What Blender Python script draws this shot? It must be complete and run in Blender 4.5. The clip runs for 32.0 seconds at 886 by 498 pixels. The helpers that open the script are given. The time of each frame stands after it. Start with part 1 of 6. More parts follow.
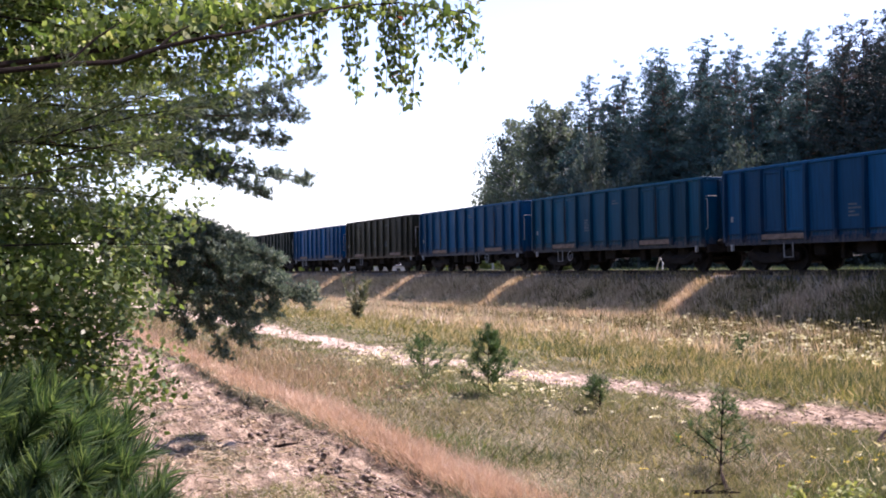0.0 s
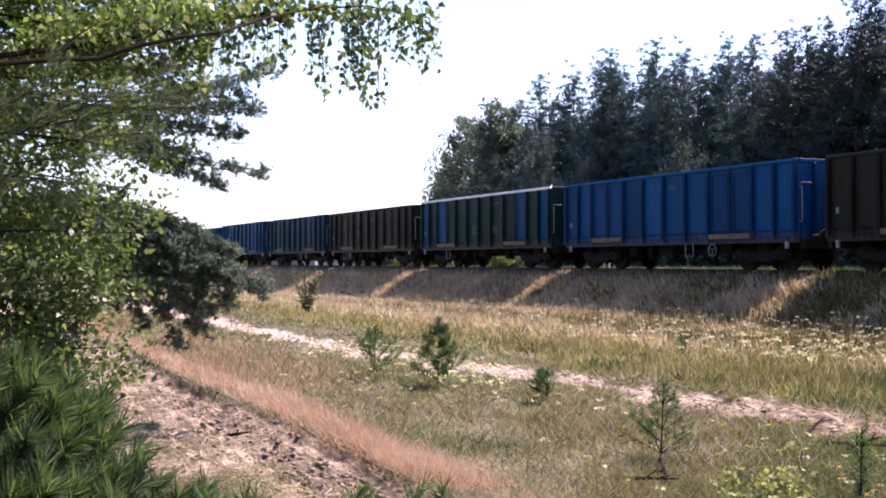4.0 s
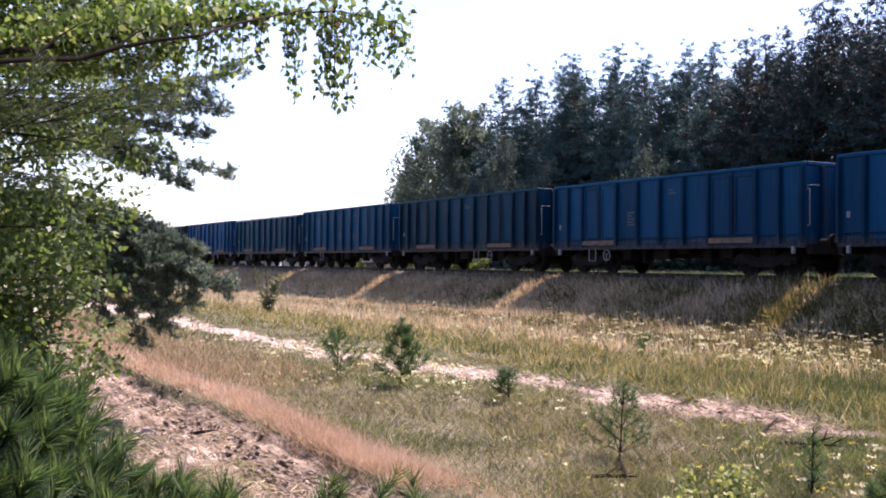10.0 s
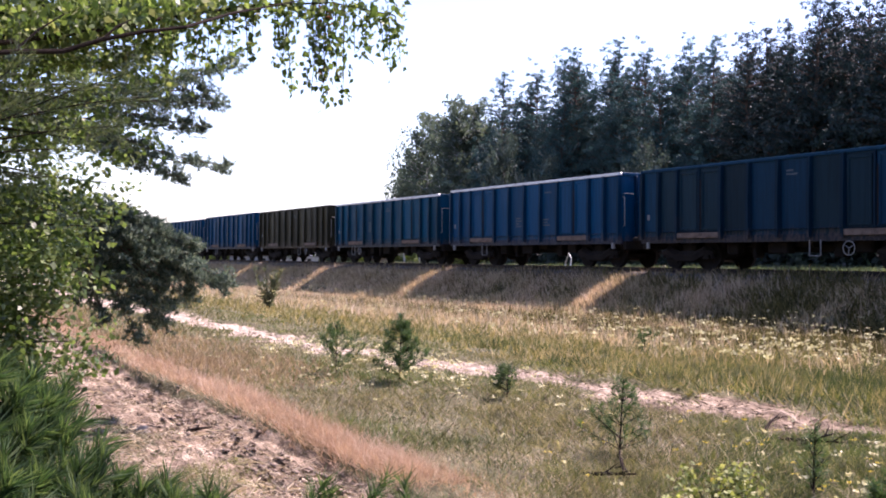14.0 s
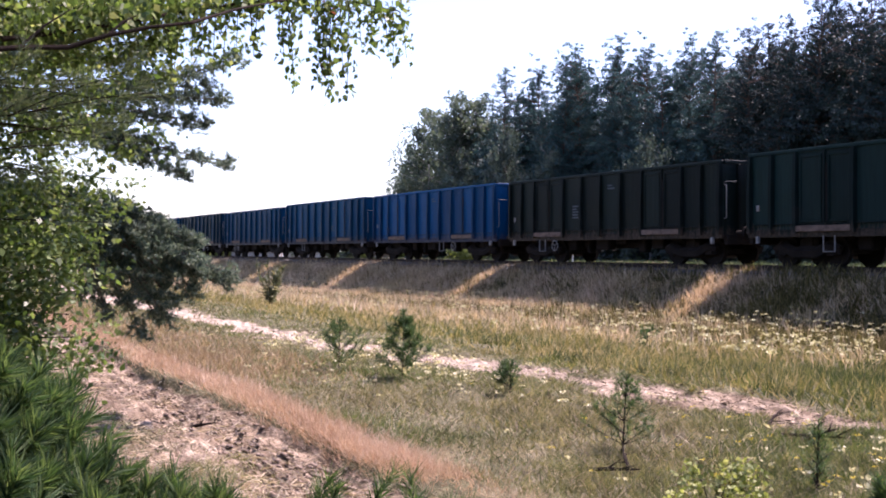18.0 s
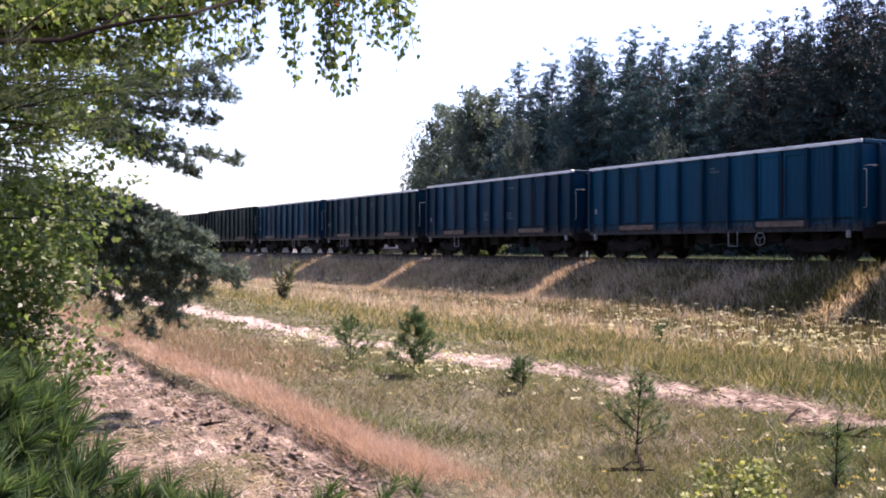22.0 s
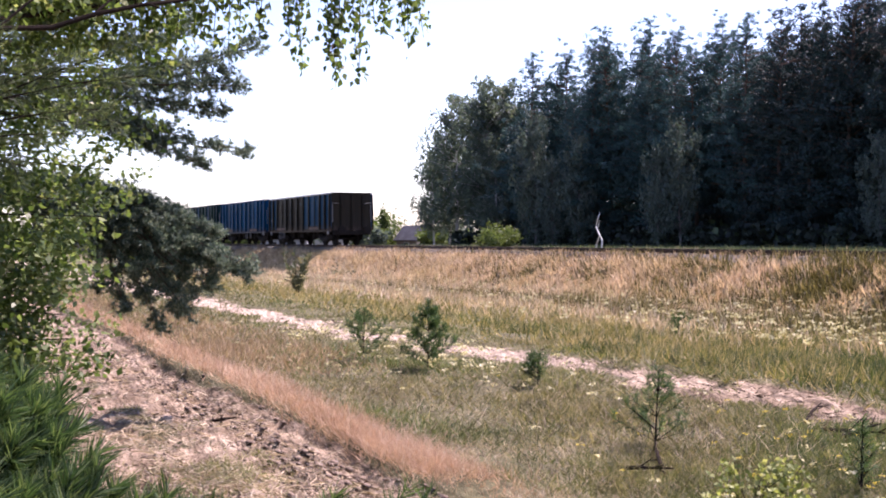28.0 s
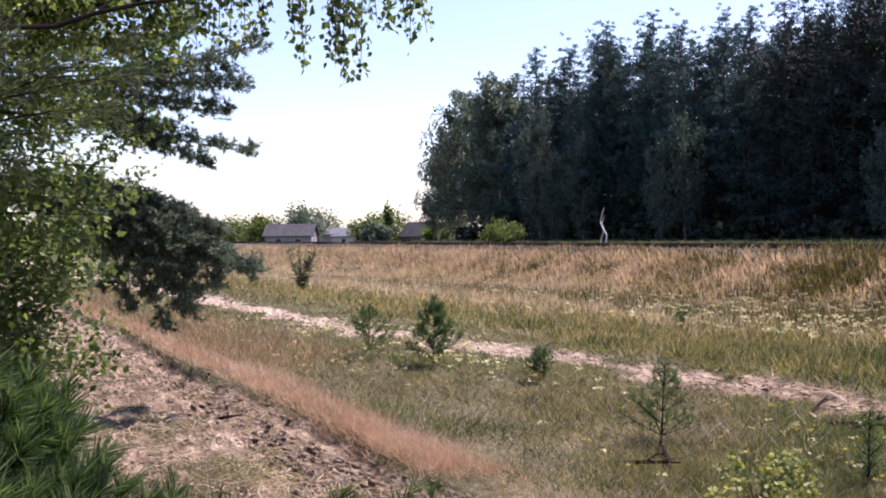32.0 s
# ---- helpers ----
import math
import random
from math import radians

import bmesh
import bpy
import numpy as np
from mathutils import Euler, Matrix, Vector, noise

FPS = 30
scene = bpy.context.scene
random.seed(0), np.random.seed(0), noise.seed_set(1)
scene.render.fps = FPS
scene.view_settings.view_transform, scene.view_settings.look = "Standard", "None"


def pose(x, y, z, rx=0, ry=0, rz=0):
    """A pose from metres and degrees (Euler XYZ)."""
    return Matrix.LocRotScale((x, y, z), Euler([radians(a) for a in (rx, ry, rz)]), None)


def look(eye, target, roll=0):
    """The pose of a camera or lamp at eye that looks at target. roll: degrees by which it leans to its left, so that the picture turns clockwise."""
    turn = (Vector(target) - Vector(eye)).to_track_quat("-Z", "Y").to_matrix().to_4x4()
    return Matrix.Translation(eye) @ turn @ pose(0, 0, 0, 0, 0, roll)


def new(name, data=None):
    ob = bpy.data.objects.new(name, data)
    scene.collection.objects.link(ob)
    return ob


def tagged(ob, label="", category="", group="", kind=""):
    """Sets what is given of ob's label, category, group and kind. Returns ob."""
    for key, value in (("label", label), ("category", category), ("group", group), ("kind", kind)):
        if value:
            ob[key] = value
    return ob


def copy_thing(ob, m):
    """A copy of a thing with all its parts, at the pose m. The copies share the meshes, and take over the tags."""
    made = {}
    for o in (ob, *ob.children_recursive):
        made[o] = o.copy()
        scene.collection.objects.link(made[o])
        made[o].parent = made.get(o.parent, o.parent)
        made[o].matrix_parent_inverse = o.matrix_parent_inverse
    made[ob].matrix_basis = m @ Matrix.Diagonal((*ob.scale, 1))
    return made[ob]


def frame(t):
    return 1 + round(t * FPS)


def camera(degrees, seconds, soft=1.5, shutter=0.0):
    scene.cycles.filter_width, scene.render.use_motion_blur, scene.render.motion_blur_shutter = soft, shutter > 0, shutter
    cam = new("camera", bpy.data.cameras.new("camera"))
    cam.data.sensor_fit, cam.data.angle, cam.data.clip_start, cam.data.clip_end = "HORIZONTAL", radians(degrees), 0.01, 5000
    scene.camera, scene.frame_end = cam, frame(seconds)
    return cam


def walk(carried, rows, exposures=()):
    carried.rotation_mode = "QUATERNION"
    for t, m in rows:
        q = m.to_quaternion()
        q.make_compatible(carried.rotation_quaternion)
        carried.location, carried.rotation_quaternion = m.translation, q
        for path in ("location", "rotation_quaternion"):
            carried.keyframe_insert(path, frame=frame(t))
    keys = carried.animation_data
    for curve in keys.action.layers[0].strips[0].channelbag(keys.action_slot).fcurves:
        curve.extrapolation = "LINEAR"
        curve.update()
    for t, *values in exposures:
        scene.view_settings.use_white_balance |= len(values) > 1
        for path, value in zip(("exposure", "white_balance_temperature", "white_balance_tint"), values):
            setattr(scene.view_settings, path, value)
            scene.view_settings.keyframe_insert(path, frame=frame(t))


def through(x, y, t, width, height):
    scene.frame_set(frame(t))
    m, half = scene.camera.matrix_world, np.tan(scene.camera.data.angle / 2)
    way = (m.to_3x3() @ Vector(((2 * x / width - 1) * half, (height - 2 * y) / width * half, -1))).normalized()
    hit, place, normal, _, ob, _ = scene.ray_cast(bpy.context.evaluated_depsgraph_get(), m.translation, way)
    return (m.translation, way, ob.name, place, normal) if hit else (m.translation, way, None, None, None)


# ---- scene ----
cam = camera(47.0, 32.0, soft=1.9)
PATH = [
    (0, (0.019, -0.007, 1.593), (-1.8083, 0.8059, 1.6178), -1.31),
    (0.5, (0.094, -0.051, 1.600), (-1.7236, 0.7821, 1.6255), -1.14),
    (1, (0.097, -0.050, 1.601), (-1.7135, 0.7991, 1.6248), -0.98),
    (1.5, (0.099, -0.059, 1.600), (-1.7058, 0.8023, 1.6236), -0.89),
    (2, (0.087, -0.055, 1.598), (-1.7145, 0.8131, 1.6205), -0.79),
    (2.5, (0.086, -0.052, 1.600), (-1.7156, 0.8175, 1.6214), -0.79),
    (3, (0.111, -0.071, 1.602), (-1.6888, 0.8010, 1.6216), -0.72),
    (3.5, (0.158, -0.101, 1.589), (-1.6351, 0.7853, 1.6059), -0.62),
    (5.5, (0.288, -0.200, 1.567), (-1.4758, 0.7435, 1.5828), -0.40),
    (6, (0.279, -0.200, 1.566), (-1.4797, 0.7526, 1.5836), -0.37),
    (6.5, (0.272, -0.196, 1.575), (-1.4826, 0.7638, 1.5940), -0.31),
    (7, (0.272, -0.195, 1.575), (-1.4797, 0.7694, 1.5954), -0.23),
    (7.5, (0.286, -0.204, 1.578), (-1.4649, 0.7619, 1.6000), -0.18),
    (8, (0.286, -0.208, 1.576), (-1.4651, 0.7569, 1.5990), -0.08),
    (8.5, (0.269, -0.194, 1.576), (-1.4836, 0.7686, 1.5983), -0.07),
    (9, (0.269, -0.194, 1.574), (-1.4835, 0.7688, 1.5955), -0.05),
    (9.5, (0.287, -0.206, 1.573), (-1.4636, 0.7604, 1.5927), 0.05),
    (10, (0.296, -0.220, 1.568), (-1.4526, 0.7500, 1.5872), 0.05),
    (10.5, (0.308, -0.224, 1.567), (-1.4396, 0.7490, 1.5846), 0.04),
    (11, (0.305, -0.223, 1.566), (-1.4409, 0.7523, 1.5823), 0.00),
    (11.5, (0.307, -0.216, 1.570), (-1.4393, 0.7592, 1.5846), -0.04),
    (12, (0.302, -0.215, 1.572), (-1.4437, 0.7603, 1.5848), -0.09),
    (12.5, (0.288, -0.201, 1.570), (-1.4587, 0.7733, 1.5816), 0.01),
    (13, (0.269, -0.184, 1.575), (-1.4788, 0.7883, 1.5855), -0.04),
    (13.5, (0.248, -0.169, 1.578), (-1.4999, 0.8026, 1.5874), -0.06),
    (14, (0.236, -0.156, 1.576), (-1.5142, 0.8126, 1.5842), -0.04),
    (14.5, (0.216, -0.144, 1.576), (-1.5353, 0.8226, 1.5841), -0.01),
    (16.5, (0.238, -0.162, 1.572), (-1.5134, 0.8038, 1.5800), -0.03),
    (17, (0.238, -0.161, 1.574), (-1.5135, 0.8047, 1.5790), -0.09),
    (17.5, (0.233, -0.169, 1.569), (-1.5177, 0.7972, 1.5725), -0.01),
    (18, (0.232, -0.169, 1.574), (-1.5196, 0.7968, 1.5744), -0.09),
    (18.5, (0.221, -0.166, 1.575), (-1.5314, 0.7982, 1.5737), -0.11),
    (19, (0.215, -0.167, 1.578), (-1.5380, 0.7945, 1.5750), -0.08),
    (19.5, (0.199, -0.153, 1.579), (-1.5557, 0.8058, 1.5737), -0.15),
    (20, (0.179, -0.129, 1.581), (-1.5785, 0.8258, 1.5741), -0.18),
    (20.5, (0.158, -0.112, 1.584), (-1.6009, 0.8394, 1.5766), -0.25),
    (21, (0.145, -0.094, 1.584), (-1.6165, 0.8537, 1.5751), -0.23),
    (21.5, (0.140, -0.089, 1.582), (-1.6228, 0.8561, 1.5734), -0.19),
    (22, (0.139, -0.087, 1.586), (-1.6258, 0.8546, 1.5770), -0.25),
    (22.5, (0.137, -0.084, 1.589), (-1.6292, 0.8544, 1.5786), -0.22),
    (23, (0.117, -0.069, 1.592), (-1.6508, 0.8671, 1.5806), -0.24),
    (23.5, (0.103, -0.069, 1.593), (-1.6657, 0.8647, 1.5808), -0.21),
    (24, (0.080, -0.053, 1.587), (-1.6899, 0.8784, 1.5735), -0.19),
    (24.5, (0.063, -0.041, 1.593), (-1.7082, 0.8880, 1.5778), -0.24),
    (25, (0.047, -0.034, 1.591), (-1.7254, 0.8924, 1.5748), -0.24),
    (25.5, (0.032, -0.028, 1.597), (-1.7409, 0.8970, 1.5790), -0.35),
    (27.5, (0.008, -0.006, 1.601), (-1.7689, 0.9123, 1.5788), -0.55),
    (28, (0.001, 0.000, 1.600), (-1.7767, 0.9159, 1.5738), -0.47),
    (28.5, (0.002, 0.002, 1.599), (-1.7768, 0.9147, 1.5705), -0.52),
    (29, (0.005, -0.007, 1.596), (-1.7749, 0.9039, 1.5650), -0.60),
    (29.5, (0.007, -0.002, 1.595), (-1.7738, 0.9069, 1.5628), -0.77),
    (30, (0.016, -0.008, 1.598), (-1.7657, 0.9000, 1.5647), -0.80),
    (30.5, (0.012, -0.009, 1.597), (-1.7704, 0.8986, 1.5635), -0.87),
    (31, (0.006, -0.008, 1.600), (-1.7761, 0.8998, 1.5670), -0.98),
    (31.5, (-0.001, -0.007, 1.598), (-1.7826, 0.9016, 1.5639), -0.89),
    (32, (-0.002, -0.001, 1.598), (-1.7834, 0.9070, 1.5644), -0.93),
]
walk(cam, [(t, look(eye, target, roll)) for t, eye, target, roll in PATH], [(0, 1.46, 6180, 34), (28.0, 1.4, 6180, 36), (29.0, 1.04, 6180, 33), (30, 1.0, 6180, 32), (32, 0.98, 6180, 31)])

# world, sun and exposure
SUN_FROM = Vector((-0.05, 1.0, 0)).normalized()
SUN_HEIGHT = radians(59)
world = bpy.data.worlds.new("sky")
world.use_nodes = True
scene.world = world
wn = world.node_tree
sky = wn.nodes.new("ShaderNodeTexSky")
sky.sky_type = "NISHITA"
sky.sun_disc = False
sky.sun_elevation = SUN_HEIGHT
sky.sun_rotation = math.atan2(SUN_FROM.x, SUN_FROM.y)
sky.dust_density = 0.8
sky.air_density = 1.0
wn.nodes["Background"].inputs["Strength"].default_value = 0.12
wn.links.new(sky.outputs["Color"], wn.nodes["Background"].inputs["Color"])
sun = new("sun", bpy.data.lights.new("sun", "SUN"))
sun.data.energy = 5.5
sun.data.angle = radians(0.6)
sun.data.color = (1.0, 0.91, 0.8)
s_dir = SUN_FROM * math.cos(SUN_HEIGHT) + Vector((0, 0, math.sin(SUN_HEIGHT)))
sun.matrix_world = look(s_dir * 60, (0, 0, 0))

rng = np.random.default_rng(7)


# ---------- materials ----------
def material(name):
    m = bpy.data.materials.new(name)
    m.use_nodes = True
    m.node_tree.nodes.clear()
    return m, m.node_tree


def node(tree, kind, **values):
    n = tree.nodes.new(kind)
    for key, value in values.items():
        n.inputs[key].default_value = value
    return n


def ramp(tree, factor, stops):
    n = tree.nodes.new("ShaderNodeValToRGB")
    while len(n.color_ramp.elements) < len(stops):
        n.color_ramp.elements.new(0.5)
    for e, (p, c) in zip(n.color_ramp.elements, stops):
        e.position = p
        e.color = (*c, 1)
    tree.links.new(factor, n.inputs[0])
    return n.outputs[0]


def mixed(tree, factor, a, b, how="MIX"):
    n = tree.nodes.new("ShaderNodeMix")
    n.data_type = "RGBA"
    n.blend_type = how
    for slot, value in ((0, factor), (6, a), (7, b)):
        if isinstance(value, bpy.types.NodeSocket):
            tree.links.new(value, n.inputs[slot])
        elif slot:
            n.inputs[slot].default_value = (*value, 1)
        else:
            n.inputs[slot].default_value = value
    return n.outputs[2]


def finish(tree, color, rough=0.8, metal=0.0, bump=None, strength=0.3, distance=0.02, specular=0.5):
    p = tree.nodes.new("ShaderNodeBsdfPrincipled")
    out = tree.nodes.new("ShaderNodeOutputMaterial")
    if isinstance(color, bpy.types.NodeSocket):
        tree.links.new(color, p.inputs["Base Color"])
    else:
        p.inputs["Base Color"].default_value = (*color, 1)
    if isinstance(rough, bpy.types.NodeSocket):
        tree.links.new(rough, p.inputs["Roughness"])
    else:
        p.inputs["Roughness"].default_value = rough
    p.inputs["Metallic"].default_value = metal
    p.inputs["Specular IOR Level"].default_value = specular
    if bump is not None:
        b = node(tree, "ShaderNodeBump", Strength=strength, Distance=distance)
        tree.links.new(bump, b.inputs["Height"])
        tree.links.new(b.outputs[0], p.inputs["Normal"])
    tree.links.new(p.outputs[0], out.inputs[0])
    return p


def noise_at(tree, scale, detail=4.0, where="Object", rough=0.6):
    c = tree.nodes.new("ShaderNodeTexCoord")
    n = node(tree, "ShaderNodeTexNoise", Scale=scale, Detail=detail, Roughness=rough)
    tree.links.new(c.outputs[where], n.inputs["Vector"])
    return n.outputs[0]


def plain(name, a, b, scale=6.0, rough=0.7, metal=0.0, bump=0.3, distance=0.01, specular=0.4):
    """A surface that varies between two colours at a coarse and a fine scale."""
    m, t = material(name)
    coarse, fine = noise_at(t, scale), noise_at(t, scale * 9, 6)
    c = mixed(t, 0.35, ramp(t, coarse, [(0.3, a), (0.7, b)]), ramp(t, fine, [(0.3, a), (0.7, b)]))
    finish(t, c, rough, metal, fine, bump, distance, specular)
    return m


def foliage(name, stops, through=0.35, rough=0.6, patch=0.35, tint=(1.1, 1.12, 0.6), other=None, grain=0.8):
    """Leaves, needles or blades: one colour per piece from the ramp, patches over metres, light passing through."""
    m, t = material(name)
    g = t.nodes.new("ShaderNodeNewGeometry")
    base = ramp(t, g.outputs["Random Per Island"], stops)
    n = noise_at(t, grain, 4)
    if other:
        base = mixed(t, ramp(t, noise_at(t, 0.33, 4), [(0.42, (0, 0, 0)), (0.58, (1, 1, 1))]), base, ramp(t, g.outputs["Random Per Island"], other))
    tone = ramp(t, n, [(0.3, (1 - patch,) * 3), (0.7, (1.0, 1.0, 1.0))])
    base = mixed(t, 1.0, base, tone, "MULTIPLY")
    p = finish(t, base, rough, specular=0.3)
    tr = t.nodes.new("ShaderNodeBsdfTranslucent")
    bright = mixed(t, 1.0, base, tint, "MULTIPLY")
    t.links.new(bright, tr.inputs[0])
    mix = t.nodes.new("ShaderNodeMixShader")
    mix.inputs[0].default_value = through
    t.links.new(p.outputs[0], mix.inputs[1])
    t.links.new(tr.outputs[0], mix.inputs[2])
    out = [n for n in t.nodes if n.bl_idname == "ShaderNodeOutputMaterial"][0]
    t.links.new(mix.outputs[0], out.inputs[0])
    return m


def wagon_paint():
    """Paint in the thing's own colour, dulled, with rust along the foot, chips and streaks."""
    m, t = material("weathered_wagon_paint")
    info = t.nodes.new("ShaderNodeObjectInfo")
    coarse = noise_at(t, 0.9, 5)
    fine = noise_at(t, 14.0, 6)
    co = t.nodes.new("ShaderNodeTexCoord")
    st = t.nodes.new("ShaderNodeMapping")
    st.inputs["Scale"].default_value = (7.0, 7.0, 0.35)
    t.links.new(co.outputs["Object"], st.inputs[0])
    streak = node(t, "ShaderNodeTexNoise", Scale=1.5, Detail=5.0, Roughness=0.65)
    t.links.new(st.outputs[0], streak.inputs["Vector"])
    faded = mixed(t, ramp(t, coarse, [(0.4, (0, 0, 0)), (0.8, (0.12,) * 3)]), info.outputs["Color"], (0.03, 0.05, 0.07))
    rust = ramp(t, fine, [(0.3, (0.035, 0.018, 0.012)), (0.7, (0.1, 0.05, 0.028))])
    patches = ramp(t, coarse, [(0.6, (0, 0, 0)), (0.72, (0.14,) * 3)])
    streaks = ramp(t, streak.outputs[0], [(0.62, (0, 0, 0)), (0.85, (0.16,) * 3)])
    c = mixed(t, streaks, mixed(t, patches, faded, rust), rust)
    xyz = t.nodes.new("ShaderNodeSeparateXYZ")
    t.links.new(co.outputs["Object"], xyz.inputs[0])
    low = t.nodes.new("ShaderNodeMath")
    low.operation = "MULTIPLY_ADD"
    t.links.new(streak.outputs[0], low.inputs[0])
    low.inputs[1].default_value = -1.3
    t.links.new(xyz.outputs[2], low.inputs[2])
    c = mixed(t, ramp(t, low.outputs[0], [(0.36, (0.45,) * 3), (0.58, (0, 0, 0))]), c, ramp(t, fine, [(0.35, (0.035, 0.025, 0.02)), (0.65, (0.13, 0.09, 0.065))]))
    grime = ramp(t, streak.outputs[0], [(0.3, (0.55,) * 3), (0.6, (1.0,) * 3)])
    c = mixed(t, 0.8, c, grime, "MULTIPLY")
    finish(t, c, ramp(t, coarse, [(0.3, (0.36,) * 3), (0.7, (0.56,) * 3)]), 0.0, mixed(t, 0.6, fine, coarse), 0.3, 0.03, 0.05)
    return m


MAT_PAINT = wagon_paint()
MAT_RUST = plain("rusty_steel", (0.035, 0.02, 0.014), (0.11, 0.06, 0.038), 3.0, 0.9, specular=0.15)
MAT_GRIME = plain("grimy_black_steel", (0.008, 0.007, 0.007), (0.025, 0.021, 0.018), 2.5, 0.95, specular=0.1)
MAT_WHITE = plain("dirty_white_paint", (0.32, 0.32, 0.3), (0.6, 0.6, 0.57), 8.0, 0.6)
# Pale top edge: the sun's shine on the rail is put into the colour.
MAT_EDGE = plain("bare_sunlit_steel_edge", (0.3, 0.3, 0.31), (0.55, 0.55, 0.56), 3.0, 0.4, 0.5, 0.1)
MAT_BALLAST = plain("grey_ballast", (0.06, 0.052, 0.046), (0.19, 0.17, 0.15), 9.0, 0.95, 0.0, 0.9, 0.05)
MAT_WOOD = plain("old_grey_wood", (0.1, 0.08, 0.065), (0.22, 0.19, 0.16), 5.0, 0.9)
MAT_BARK = plain("grey_brown_bark", (0.05, 0.036, 0.028), (0.14, 0.1, 0.075), 6.0, 0.95, 0.0, 0.9, 0.03)
MAT_PINE_BARK = plain("grey_brown_pine_bark", (0.035, 0.025, 0.02), (0.12, 0.075, 0.05), 4.0, 0.95, 0.0, 0.9, 0.03)
MAT_BIRCH_BARK = plain("white_birch_bark", (0.12, 0.11, 0.1), (0.75, 0.73, 0.69), 5.0, 0.8, 0.0, 0.5, 0.02)
MAT_TWIG = plain("dark_brown_twig", (0.01, 0.008, 0.007), (0.032, 0.023, 0.018), 12.0, 0.95, specular=0.05)
MAT_BIRCH = foliage("birch_leaves", [(0.0, (0.06, 0.105, 0.03)), (0.5, (0.15, 0.21, 0.06)), (0.9, (0.26, 0.32, 0.115)), (1.0, (0.42, 0.42, 0.19))], 0.5, rough=0.4, tint=(1.06, 1.15, 0.66), patch=0.6, grain=3.0)
MAT_BIRCH_RED = foliage("reddened_birch_leaves", [(0.0, (0.2, 0.07, 0.06)), (1.0, (0.34, 0.14, 0.1))], 0.5)
MAT_NEEDLE = foliage("pine_needles", [(0.0, (0.06, 0.1, 0.075)), (0.6, (0.14, 0.19, 0.135)), (1.0, (0.33, 0.37, 0.25))], 0.45, tint=(1.0, 1.05, 0.88), patch=0.5, grain=2.0)
MAT_NEAR_NEEDLE = foliage("fresh_pine_needles", [(0.0, (0.026, 0.06, 0.024)), (0.6, (0.066, 0.125, 0.048)), (1.0, (0.2, 0.27, 0.12))], 0.45, patch=0.5, grain=4.0)
# Blue-green tint: haze over the far wood is put into the needle colour.
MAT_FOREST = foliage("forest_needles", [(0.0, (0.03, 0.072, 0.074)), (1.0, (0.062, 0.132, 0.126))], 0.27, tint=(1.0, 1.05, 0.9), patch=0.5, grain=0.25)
# Darker copy of the forest needles; shade is put into its colour.
MAT_FOREST_DARKENED = foliage("darkened_forest_needles", [(0.0, (0.009, 0.025, 0.025)), (1.0, (0.023, 0.055, 0.05))], 0.12, tint=(1.0, 1.05, 0.9), patch=0.5, grain=0.25)
# Leaf colour holds the shade under the trees, far darker than forest leaves.
MAT_SHADE_BRUSH = foliage("shade_dark_brush_leaves", [(0.0, (0.012, 0.02, 0.016)), (0.85, (0.04, 0.058, 0.042)), (1.0, (0.1, 0.14, 0.06))], 0.2, patch=0.6, grain=0.3)
MAT_GREY_BARK = plain("dull_young_birch_bark", (0.05, 0.046, 0.042), (0.2, 0.19, 0.175), 5.0, 0.9, 0.0, 0.5, 0.02)
# Greyed, paled leaves: haze before the wood is put into both colours.
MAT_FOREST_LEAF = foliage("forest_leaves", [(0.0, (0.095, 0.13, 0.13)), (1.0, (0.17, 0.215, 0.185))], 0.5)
MAT_YOUNG_LEAF = foliage("hazy_young_leaves", [(0.0, (0.06, 0.09, 0.08)), (1.0, (0.115, 0.15, 0.12))], 0.3, tint=(1.05, 1.1, 0.8))
MAT_BUSH = foliage("bush_leaves", [(0.0, (0.07, 0.115, 0.03)), (1.0, (0.16, 0.2, 0.065))], 0.4)
MAT_STRAW = foliage("dry_straw_grass", [(0.0, (0.46, 0.34, 0.24)), (0.45, (0.67, 0.515, 0.37)), (0.8, (0.86, 0.71, 0.54)), (0.94, (0.36, 0.3, 0.18)), (1.0, (0.2, 0.18, 0.09))], 0.42, tint=(1.08, 0.99, 0.74), patch=0.35, grain=1.6, other=[(0.0, (0.29, 0.235, 0.13)), (0.5, (0.57, 0.45, 0.28)), (1.0, (0.77, 0.62, 0.43))])
MAT_OLIVE = foliage("yellow_green_grass", [(0.0, (0.09, 0.115, 0.035)), (0.5, (0.2, 0.205, 0.075)), (0.75, (0.38, 0.32, 0.15)), (1.0, (0.58, 0.48, 0.28))], 0.42, tint=(1.1, 1.05, 0.62), patch=0.5, grain=1.6, other=[(0.0, (0.12, 0.125, 0.045)), (0.5, (0.3, 0.255, 0.115)), (1.0, (0.58, 0.46, 0.28))])
MAT_GREEN = foliage("short_green_grass", [(0.0, (0.06, 0.09, 0.03)), (0.55, (0.13, 0.165, 0.055)), (0.85, (0.23, 0.225, 0.095)), (1.0, (0.48, 0.4, 0.24))], 0.42, tint=(1.05, 1.12, 0.6), patch=0.5, grain=2.5, other=[(0.0, (0.09, 0.09, 0.04)), (0.5, (0.2, 0.17, 0.085)), (1.0, (0.46, 0.38, 0.25))])
MAT_RED = foliage("reddish_dry_grass", [(0.0, (0.32, 0.2, 0.13)), (0.6, (0.55, 0.37, 0.25)), (0.9, (0.72, 0.54, 0.39)), (1.0, (0.36, 0.29, 0.16))], 0.42, tint=(1.06, 1.0, 0.8), patch=0.3, grain=4.0)
